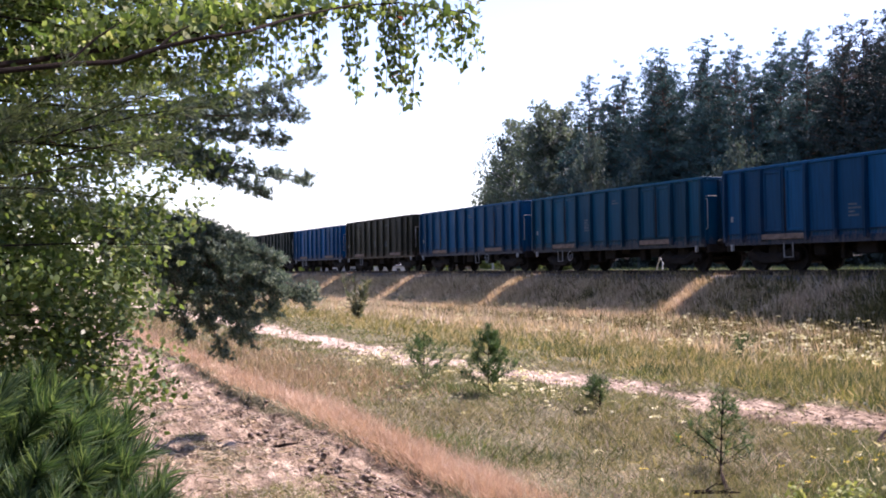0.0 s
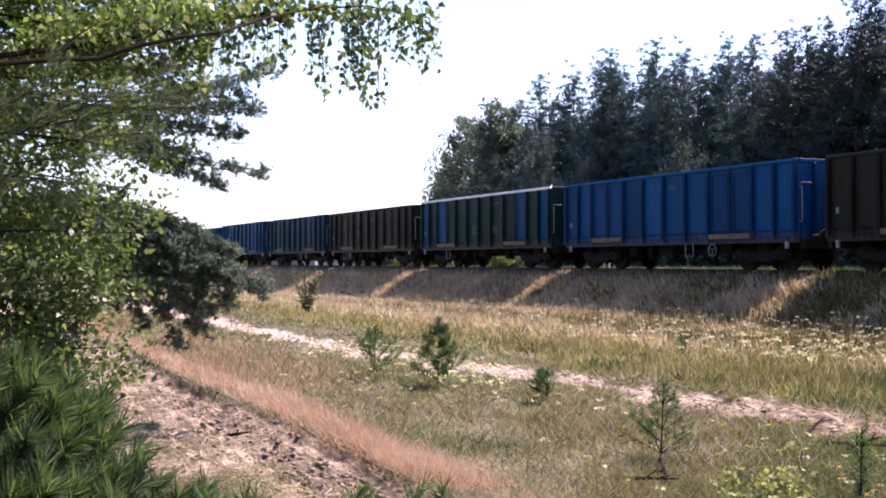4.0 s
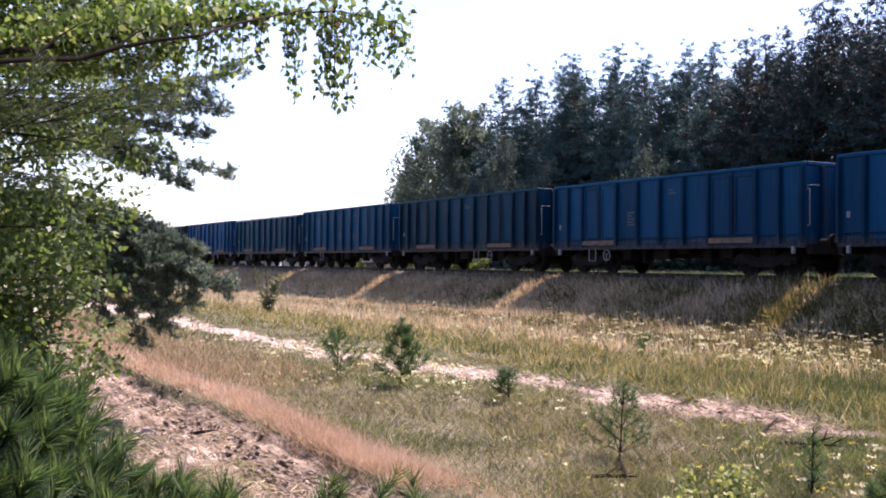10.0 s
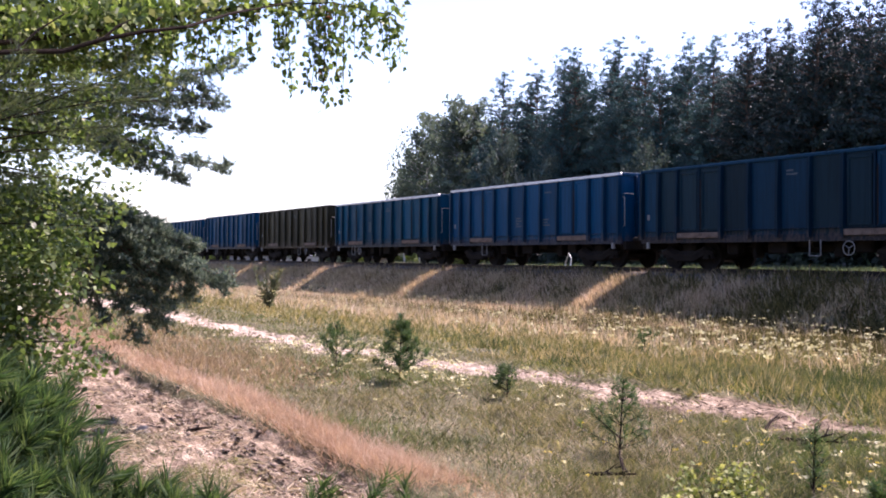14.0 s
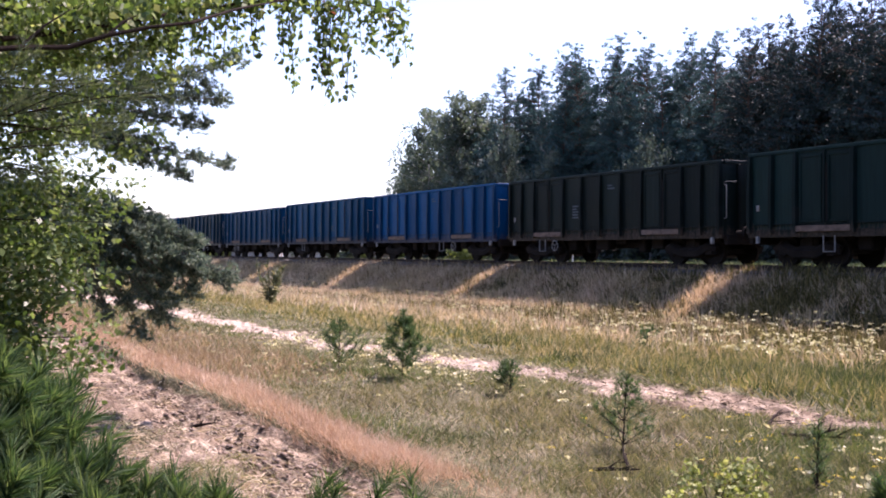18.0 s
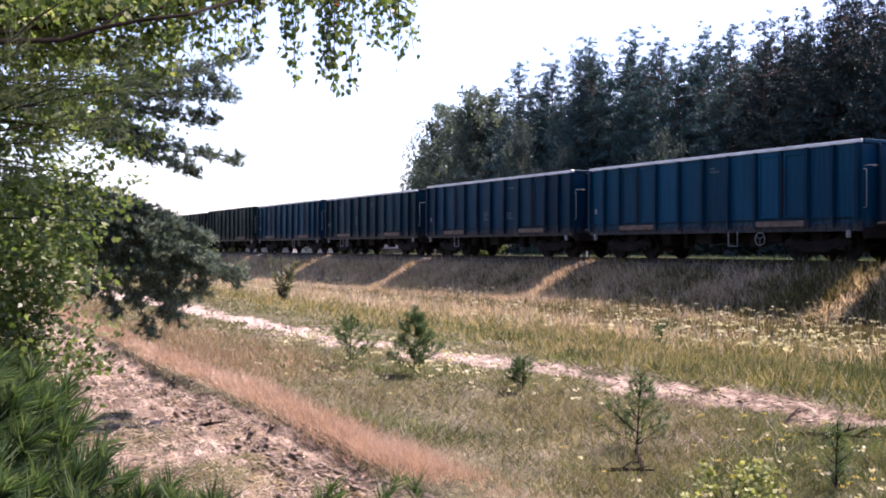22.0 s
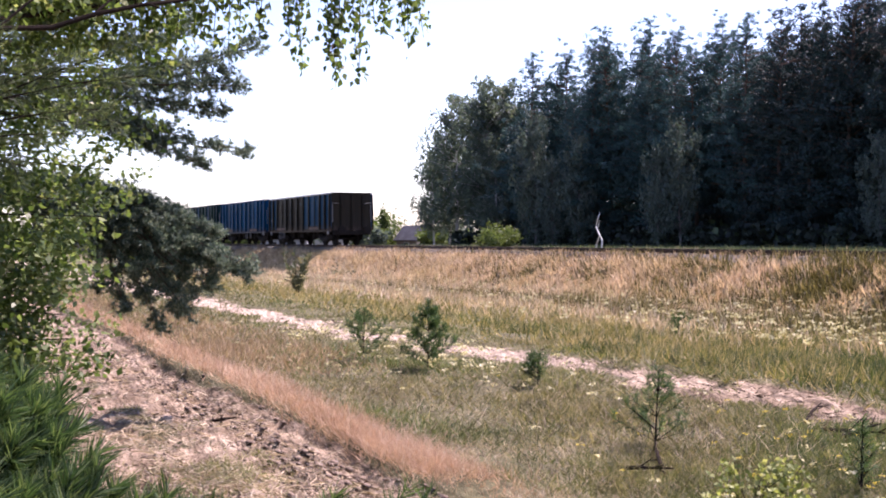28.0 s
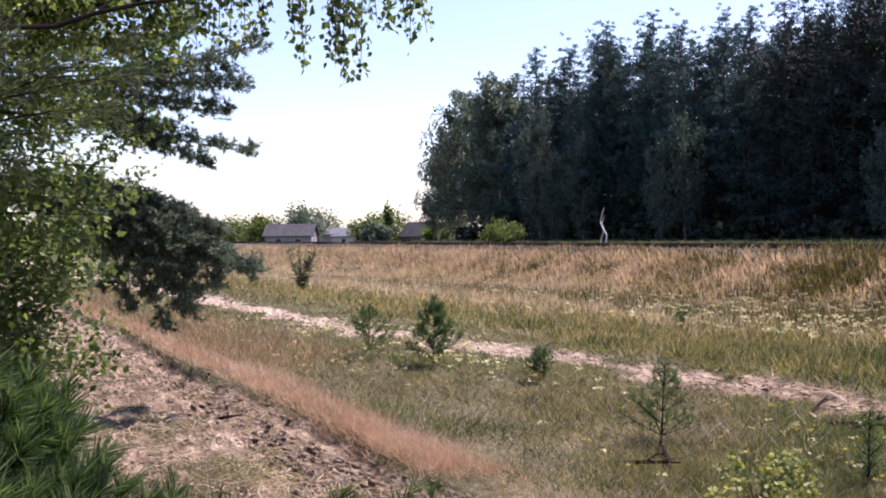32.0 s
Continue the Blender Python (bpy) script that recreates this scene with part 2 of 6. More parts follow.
MAT_DRY = foliage("thin_dry_grass", [(0.0, (0.12, 0.11, 0.06)), (0.4, (0.27, 0.225, 0.145)), (0.8, (0.42, 0.36, 0.27)), (1.0, (0.56, 0.5, 0.4))], 0.4, tint=(1.05, 1.0, 0.88))
MAT_FLOWER = foliage("cream_flowers", [(0.0, (0.5, 0.45, 0.2)), (0.6, (0.66, 0.6, 0.34)), (1.0, (0.82, 0.77, 0.54))], 0.3, tint=(1.0, 1.0, 0.75))
MAT_SLIM = foliage("grey_green_needles", [(0.0, (0.045, 0.07, 0.04)), (0.6, (0.09, 0.12, 0.07)), (1.0, (0.17, 0.19, 0.125))], 0.5)
MAT_SHRUB = foliage("pale_yellow_green_leaves", [(0.0, (0.13, 0.17, 0.05)), (0.6, (0.3, 0.34, 0.11)), (1.0, (0.5, 0.5, 0.24))], 0.42)
MAT_YELLOW = foliage("yellow_flowers", [(0.0, (0.6, 0.45, 0.05)), (1.0, (0.75, 0.6, 0.1))], 0.3)


def ground_material():
    m, t = material("sandy_meadow_ground")
    co = t.nodes.new("ShaderNodeTexCoord")
    at = t.nodes.new("ShaderNodeAttribute")
    at.attribute_name = "sand"
    n1 = noise_at(t, 1.3, 5)
    n2 = noise_at(t, 11.0, 8)
    n3 = noise_at(t, 55.0, 6)
    sand = ramp(t, n2, [(0.25, (0.12, 0.088, 0.062)), (0.5, (0.3, 0.235, 0.175)), (0.75, (0.54, 0.445, 0.34))])
    st = t.nodes.new("ShaderNodeMapping")
    st.inputs["Scale"].default_value = (2.6, 13.0, 5.0)
    st.inputs["Rotation"].default_value = (0, 0, 0.12)
    t.links.new(co.outputs["Object"], st.inputs[0])
    streak = node(t, "ShaderNodeTexNoise", Scale=1.0, Detail=6.0, Roughness=0.65)
    t.links.new(st.outputs[0], streak.inputs["Vector"])
    sand = mixed(t, 0.62, sand, ramp(t, streak.outputs[0], [(0.38, (0.045, 0.032, 0.023)), (0.5, (0.33, 0.25, 0.19)), (0.64, (0.8, 0.67, 0.54))]))
    rough = mixed(t, 0.5, n2, streak.outputs[0])
    sand = mixed(t, 0.35, sand, ramp(t, n3, [(0.3, (0.15, 0.11, 0.08)), (0.7, (0.43, 0.345, 0.265))]))
    earth = ramp(t, n2, [(0.3, (0.06, 0.058, 0.026)), (0.55, (0.13, 0.115, 0.058)), (0.8, (0.26, 0.21, 0.125))])
    dark = ramp(t, n1, [(0.35, (0.6,) * 3), (0.65, (1.0,) * 3)])
    earth = mixed(t, 1.0, earth, dark, "MULTIPLY")
    edge = t.nodes.new("ShaderNodeMath")
    edge.operation = "MULTIPLY_ADD"
    t.links.new(n2, edge.inputs[0])
    edge.inputs[1].default_value = 0.9
    t.links.new(at.outputs["Fac"], edge.inputs[2])
    f = ramp(t, edge.outputs[0], [(0.75, (0, 0, 0)), (1.05, (1, 1, 1))])
    # Random blotches that darken the sand as far as the trodden attribute says.
    blotches = ramp(t, noise_at(t, 2.6, 6), [(0.36, (0.38, 0.34, 0.29)), (0.64, (0.92, 0.89, 0.84))])
    darkening = t.nodes.new("ShaderNodeAttribute")
    darkening.attribute_name = "trodden"
    sand = mixed(t, darkening.outputs["Fac"], sand, mixed(t, 1.0, sand, blotches, "MULTIPLY"))
    finish(t, mixed(t, f, earth, sand), 0.95, 0.0, rough, 1.0, 0.12, 0.2)
    return m


MAT_GROUND = ground_material()


# ---------- building helpers ----------
def part(name, bm, mat, parent=None, label=""):
    me = bpy.data.meshes.new(name)
    bm.to_mesh(me)
    bm.free()
    me.materials.append(mat)
    ob = new(name, me)
    if parent is not None:
        ob.parent = parent
    if label:
        ob["label"] = label
    return ob


def box(bm, x0, x1, y0, y1, z0, z1, bevel=0.0):
    g = bmesh.ops.create_cube(bm, size=1.0)
    bmesh.ops.scale(bm, verts=g["verts"], vec=(x1 - x0, y1 - y0, z1 - z0))
    bmesh.ops.translate(bm, verts=g["verts"], vec=((x0 + x1) / 2, (y0 + y1) / 2, (z0 + z1) / 2))
    if bevel:
        es = list({e for v in g["verts"] for e in v.link_edges})
        bmesh.ops.bevel(bm, geom=es, offset=bevel, segments=1, affect="EDGES", profile=0.5)
    return bm


def boxed(*a, **k):
    return box(bmesh.new(), *a, **k)


def tube(bm, points, radii, sides=6):
    """A tapered tube through the points."""
    rings = []
    for i, p in enumerate(points):
        p = Vector(p)
        a = Vector(points[max(i - 1, 0)])
        b = Vector(points[min(i + 1, len(points) - 1)])
        d = (b - a).normalized()
        u = d.orthogonal().normalized() if i == 0 else (u - d * u.dot(d)).normalized()
        w = d.cross(u)
        r = radii[i]
        rings.append([bm.verts.new(p + (u * math.cos(k) + w * math.sin(k)) * r) for k in [6.28318 * j / sides for j in range(sides)]])
    for a, b in zip(rings, rings[1:]):
        for j in range(sides):
            bm.faces.new((a[j], a[(j + 1) % sides], b[(j + 1) % sides], b[j]))
    bm.faces.new(rings[0][::-1])
    bm.faces.new(rings[-1])
    return bm


def cylinder(bm, p, axis, radius, length, sides=20):
    d = Vector(axis).normalized() * length / 2
    p = Vector(p)
    return tube(bm, [p - d, p + d], [radius, radius], sides)


def mesh_from(name, verts, faces, mat):
    """A mesh object from arrays of corners and of faces that all have as many corners."""
    me = bpy.data.meshes.new(name)
    verts = np.ascontiguousarray(verts, dtype=np.float32)
    faces = np.ascontiguousarray(faces, dtype=np.int32)
    n = faces.shape[1]
    me.vertices.add(len(verts))
    me.vertices.foreach_set("co", verts.ravel())
    me.loops.add(faces.size)
    me.loops.foreach_set("vertex_index", faces.ravel())
    me.polygons.add(len(faces))
    me.polygons.foreach_set("loop_start", np.arange(0, faces.size, n, dtype=np.int32))
    me.update(calc_edges=True)
    me.materials.append(mat)
    return me


def unit(v):
    return v / np.maximum(np.linalg.norm(v, axis=-1, keepdims=True), 1e-9)


def blades(base, tip, width, bend, r):
    """Thin two-step blades from base to tip (arrays), bent sideways; four-cornered faces."""
    n = len(base)
    d = unit(tip - base)
    side = unit(np.cross(d, r.normal(size=(n, 3)))) * width[:, None]
    mid = (base + tip) / 2 + bend
    v = np.stack([base - side, base + side, mid + side * 0.8, mid - side * 0.8, tip + side * 0.15, tip - side * 0.15], 1).reshape(-1, 3)
    k = np.arange(n)[:, None] * 6
    f = np.concatenate([k + np.array([[0, 1, 2, 3]]), k + np.array([[3, 2, 4, 5]])], 0)
    return v, f


def slips(base, tip, width, r):
    """Thin blades of one three-cornered face each."""
    n = len(base)
    side = unit(np.cross(unit(tip - base), r.normal(size=(n, 3)))) * width[:, None]
    v = np.stack([base - side, base + side, tip], 1).reshape(-1, 3)
    return v, np.arange(n * 3).reshape(-1, 3)


def leaves(centre, size, r, droop=0.3, narrow=0.65, level=0.0):
    """Small leaves folded along the midrib; four-cornered faces."""
    n = len(centre)
    along = unit(r.normal(size=(n, 3)) * np.array([1, 1, 0.7]) + np.array([0, 0, -droop * 2]))
    side = unit(np.cross(along, r.normal(size=(n, 3)) + np.array([0, 0.4, 1.0]) * level))
    s = size[:, None]
    wing = centre - along * s * 0.1 + np.cross(along, side) * s * 0.12
    v = np.stack([centre - along * s * 0.5, wing + side * s * narrow * 0.5, centre + along * s * 0.6, wing - side * s * narrow * 0.5], 1).reshape(-1, 3)
    return v, np.arange(n * 4).reshape(-1, 4)


def stuff(name, v, f, mat, label, category):
    ob = new(name, mesh_from(name, v, f, mat))
    return tagged(ob, label, category, kind="stuff")


def leafage(name, v, f, mat, parent, label=""):
    ob = new(name, mesh_from(name, v, f, mat))
    ob.parent = parent
    if label:
        ob["label"] = label
    return ob


def anchor(name, m=None):
    ob = new(name)
    ob.empty_display_size = 0.2
    if m is not None:
        ob.matrix_basis = m
    return ob


# ---------- ground ----------
PROFILE = [(-60.0, 0.2), (-3.0, 0.0), (7.9, 0.0), (9.5, -0.12), (13.0, -0.45), (17.0, -0.6), (19.4, -0.74), (20.5, -0.72), (21.2, -0.42), (22.7, 0.42), (23.0, 0.56),
           (23.9, 0.80), (26.1, 0.80), (26.9, 0.66), (28.0, 0.6), (34.0, 0.62), (54.0, 0.75), (75.0, 0.4), (110.0, -0.8), (4000.0, -1.5)]
PY = np.array([p[0] for p in PROFILE])
PZ = np.array([p[1] for p in PROFILE])


LATTICE = np.random.default_rng(5).random((257, 257))


def lattice(x, y):
    """Smooth value noise, 0 to 1, one cell a metre."""
    x, y = np.asarray(x, float), np.asarray(y, float)
    i, j = np.floor(x).astype(int), np.floor(y).astype(int)
    u, v = x - i, y - j
    u, v = u * u * (3 - 2 * u), v * v * (3 - 2 * v)
    a, b, c, d = (LATTICE[(i + p) % 257, (j + q) % 257] for p, q in ((0, 0), (1, 0), (0, 1), (1, 1)))
    return (a * (1 - u) + b * u) * (1 - v) + (c * (1 - u) + d * u) * v


def rugged(x, y):
    return lattice(x, y) * 0.5 + lattice(x * 2.1 + 7, y * 2.1) * 0.3 + lattice(x * 4.3, y * 4.3 + 11) * 0.2


def wave(x, y):
    """Rough noise, about -1 to 1."""
    return (rugged(np.asarray(x) * 0.6 + 40, np.asarray(y) * 0.6 + 40) - 0.5) * 3.2


def rut_mid(x):
    return 6.3 + 1.3 / (1 + np.exp(-(x + 12.0) / 1.7)) + 0.06 * np.sin(x * 0.9)


def sandiness(x, y):
    """1 in the bare ruts, 0 in the grass."""
    ragged = (rugged(x * 1.6, y * 1.6) - 0.5) * 0.9 + (rugged(x * 6.0, y * 6.0) - 0.5) * 0.25
    far = 1 - np.abs(y - rut_mid(x)) / 0.66 + ragged * 2.2
    near = np.minimum((y - (0.6 + 0.10 * np.sin(x * 0.8))) / 0.6, (2.93 + 0.06 * np.sin(x * 0.7 + 1) - y) / 0.15) + ragged
    hump = np.exp(-((y - 1.85 - 0.04 * (x + 7)) / 0.26) ** 2) * np.clip(0.35 + 2.2 * ragged, 0, 1)
    return np.clip(np.maximum(far * 1.6, np.clip(near, 0, 1) - 1.3 * hump), 0, 1)


def height(x, y):
    x, y = np.asarray(x, float), np.asarray(y, float)
    z = np.interp(y, PY, PZ)
    rough = np.clip(np.minimum((y + 40) / 30, (22.5 - y) / 3), 0, 1)
    s = sandiness(x, y)
    z = z + 0.035 * wave(x, y) * rough - 0.07 * s
    trough = np.exp(-((y - 2.5 - 0.05 * np.sin(x * 0.7 + 1)) / 0.13) ** 2) + 0.5 * np.exp(-((y - 1.75) / 0.2) ** 2)
    z = z - 0.06 * trough * np.clip(2.0 * lattice(x * 1.3, y * 2.0) - 0.6, 0, 1) + 0.11 * trough * (rugged(x * 3.0, y * 11.0) - 0.5)
    lip = 2.92 + 0.06 * np.sin(x * 0.7 + 1) + 0.05 * (lattice(x * 2.3, y * 0) - 0.5) - y
    z = z + 0.05 * np.exp(-((y - 3.3) / 0.4) ** 2) - (0.03 + 0.11 * lattice(x * 0.9 + 5, y * 0)) * np.clip((-5.5 - x) / 3, 0.25, 1) * np.clip(lip / (0.04 + 0.12 * lattice(x * 1.7, y * 0 + 3)), 0, 1) * np.exp(-np.clip(lip, 0, 9) / 0.35)
    z = z - 1.2 * np.clip((-x - 98) / 30, 0, 1) * np.clip((y - 30) / 6, 0, 1)
    churn = (rugged(x * 1.6, y * 5.0) - 0.5) * 1.2 + (rugged(x * 4.0 + y * 2, y * 11.0) - 0.5) * 0.9
    return z + 0.13 * churn * s


def sheet():
    xs = np.concatenate([np.geomspace(3500, 90, 12) * -1, np.arange(-88, -30, 1.0), np.arange(-30, -16, 0.2), np.arange(-16, -11, 0.1), np.arange(-11, -4, 0.05), np.arange(-4, 0, 0.2), np.arange(0, 40, 1.5), np.geomspace(42, 3500, 10)])
    ys = np.concatenate([np.geomspace(3000, 14, 10) * -1, np.arange(-12, -1, 0.6), np.arange(-1, 0.4, 0.15), np.arange(0.4, 3.3, 0.045), np.arange(3.3, 8.2, 0.1), np.arange(8.2, 34, 0.35), np.geomspace(34, 4000, 14)])
    gx, gy = np.meshgrid(xs, ys)
    gz = height(gx, gy)
    v = np.stack([gx, gy, gz], -1).reshape(-1, 3)
    h, w = gx.shape
    i = np.arange(h * w).reshape(h, w)
    f = np.stack([i[:-1, :-1], i[:-1, 1:], i[1:, 1:], i[1:, :-1]], -1).reshape(-1, 4)
    me = mesh_from("ground", v, f, MAT_GROUND)
    a = me.attributes.new("sand", "FLOAT", "POINT")
    a.data.foreach_set("value", sandiness(v[:, 0], v[:, 1]).astype(np.float32))
    b = me.attributes.new("trodden", "FLOAT", "POINT")
    b.data.foreach_set("value", np.where(v[:, 1] < 4.5, 1.0, np.clip((v[:, 0] + 13) / 5, 0, 1)).astype(np.float32))
    me.polygons.foreach_set("use_smooth", np.ones(len(f), dtype=bool))
    tagged(new("ground", me), "sandy meadow ground with two bare ruts below a railway bank", "ground", kind="structure")


sheet()


# ---------- railway ----------
TRACK_Y, RAIL_TOP = 25.0, 1.03


MAT_RAIL = plain("dark_rusted_rail", (0.02, 0.014, 0.011), (0.06, 0.04, 0.03), 3.0, 0.8, specular=0.2)


def railway():
    bm = bmesh.new()
    prof = [(23.0, 0.5), (23.75, 0.85), (26.25, 0.85), (26.9, 0.55)]
    xs = [-3000, -300] + [x * 2.0 for x in range(-75, 20)] + [300, 3000]
    rows = [[bm.verts.new((x, y + 0.06 * math.sin(x * 1.7 + y), z + 0.02 * math.sin(x * 2.9 + 3 * y))) for y, z in prof] for x in xs]
    for a, b in zip(rows, rows[1:]):
        for j in range(3):
            bm.faces.new((a[j], b[j], b[j + 1], a[j + 1]))
    bed = tagged(part("ballast_bed", bm, MAT_BALLAST), "low grey ballast bed under the railway track", "ballast", kind="structure")
    track = tagged(anchor("railway_track", pose(-30, TRACK_Y, 0.87)), "straight railway track with worn rails on ballast", "railway", kind="structure")
    for y in (-0.755, 0.755):
        bm = bmesh.new()
        box(bm, -2500, 2500, y - 0.036, y + 0.036, 0.115, 0.16)
        box(bm, -2500, 2500, y - 0.01, y + 0.01, 0.012, 0.115)
        box(bm, -2500, 2500, y - 0.07, y + 0.07, 0.0, 0.018)
        part("rail", bm, MAT_RAIL, track, "dark rusted steel rail")
    bm = boxed(-0.12, 0.12, -1.3, 1.3, -0.1, 0.01, bevel=0.015)
    first = part("sleeper", bm, MAT_WOOD, track)
    for k in range(1, 140):
        o = first.copy()
        scene.collection.objects.link(o)
        o.location = ((k - 80) * 0.62, 0, 0)
    first.location = (-80 * 0.62, 0, 0)
    stones = 9000
    x = rng.uniform(-75, -8, stones)
    y = np.concatenate([rng.uniform(23.1, 24.0, stones // 2), rng.uniform(24.0, 26.3, stones - stones // 2)])
    z = np.interp(y, [23.1, 23.75, 26.25], [0.57, 0.86, 0.86])
    c = np.stack([x, y, z], 1)
    s = rng.uniform(0.025, 0.055, stones)[:, None]
    corner = np.array([[1, 0, 0], [0, 1, 0], [-1, 0, 0], [0, -1, 0], [0, 0, 1], [0, 0, -1]], float)
    v = (c[:, None] + (corner[None] * rng.uniform(0.7, 1.2, (stones, 6, 1))) * s[:, None]).reshape(-1, 3)
    tri = np.array([[0, 1, 4], [1, 2, 4], [2, 3, 4], [3, 0, 4], [1, 0, 5], [2, 1, 5], [3, 2, 5], [0, 3, 5]])
    f = (np.arange(stones)[:, None, None] * 6 + tri[None]).reshape(-1, 3)
    stuff("ballast_stones", v, f, MAT_BALLAST, "loose grey ballast stones beside the rails", "stones")


railway()

# ---------- freight wagons ----------
BODY, PITCH, HALF, FOOT = 12.62, 13.79, 1.42, 0.98
RIBS = (0.0, 0.94, 1.88, 2.905, 3.93, 5.12, 6.31, 7.5, 8.69, 9.715, 10.74, 11.68, 12.62)
DOORS = (2, 8)
MAT_MARK = plain("faded_pale_marking", (0.02, 0.04, 0.05), (0.12, 0.14, 0.15), 9.0, 0.8, specular=0.1)

MAT_DULL = plain("dulled_pale_paint", (0.07, 0.07, 0.068), (0.27, 0.27, 0.26), 8.0, 0.8)
MAT_RAILING = plain("pale_hand_rail_paint", (0.09, 0.095, 0.095), (0.32, 0.32, 0.31), 8.0, 0.8)
MAT_SILL = plain("rust_worn_sill", (0.05, 0.035, 0.028), (0.2, 0.15, 0.12), 5.0, 0.9, specular=0.15)


def wheelset(bm, x):
    for y in (-0.755, 0.755):
        s = 1 if y > 0 else -1
        cylinder(bm, (x, y, 0), (0, 1, 0), 0.46, 0.11, 22)
        cylinder(bm, (x, y - s * 0.07, 0), (0, 1, 0), 0.49, 0.03, 22)
        cylinder(bm, (x, y + s * 0.07, 0), (0, 1, 0), 0.13, 0.16, 10)
        for a in (0.0, 2.094, 4.189):
            cylinder(bm, (x + 0.27 * math.cos(a), y + s * 0.06, 0.27 * math.sin(a)), (0, 1, 0), 0.05, 0.03, 6)
    cylinder(bm, (x, 0, 0), (0, 1, 0), 0.085, 1.5, 8)
    return bm


def bogie(parent, x):
    b = anchor("bogie")
    b.parent = parent
    b.location = (x, 0, 0)
    for s in (-1, 1):
        bm = bmesh.new()
        y = s * 1.0
        tube(bm, [(-1.25, y, 0.55), (-0.9, y, 0.62), (-0.45, y, 0.42), (0.45, y, 0.42), (0.9, y, 0.62), (1.25, y, 0.55)], [0.08, 0.19, 0.2, 0.2, 0.19, 0.08], 6)
        for w in (-0.9, 0.9):
            box(bm, w - 0.16, w + 0.16, y - 0.1, y + 0.1, 0.33, 0.62, bevel=0.03)
            cylinder(bm, (w - 0.26, y, 0.5), (0, 0, 1), 0.07, 0.26, 8)
            cylinder(bm, (w + 0.26, y, 0.5), (0, 0, 1), 0.07, 0.26, 8)
        part("side_frame", bm, MAT_GRIME, b)
    for s in (-1, 1):
        part("spring_nest", boxed(-0.34, 0.34, s * 0.86 - 0.1, s * 0.86 + 0.1, 0.3, 0.86, bevel=0.05), MAT_GRIME, b)
        for e in (-1, 1):
            part("brake_block", boxed(e * 0.95 - 0.42, e * 0.95 + 0.42, s * 0.62 - 0.05, s * 0.62 + 0.05, 0.56, 0.97, bevel=0.03), MAT_GRIME, b)
    part("bolster", boxed(-0.2, 0.2, -1.0, 1.0, 0.5, 0.9, bevel=0.03), MAT_GRIME, b)
    for w in (-0.9, 0.9):
        part("wheelset", wheelset(bmesh.new(), 0), MAT_GRIME, b, "grimy dark steel wheelset").location = (w, 0, 0.46)
    return b


def rib(bm, x, y0, s, z0, z1, wide=0.055, deep=0.085):
    """A tapered hat-section post on the outside of a wall."""
    v = []
    for z, k in ((z0, 1.0), (z0 + (z1 - z0) * 0.55, 1.0), (z1, 0.75)):
        v.append([bm.verts.new((x + a * wide, y0 + s * b * deep * k, z)) for a, b in ((-1.25, 0), (-0.8, 1), (0.8, 1), (1.25, 0))])
    for a, b in zip(v, v[1:]):
        for j in range(3):
            bm.faces.new((a[j], a[j + 1], b[j + 1], b[j]) if s < 0 else (b[j], b[j + 1], a[j + 1], a[j]))
    bm.faces.new(v[0])
    bm.faces.new(v[-1][::-1])
    return bm


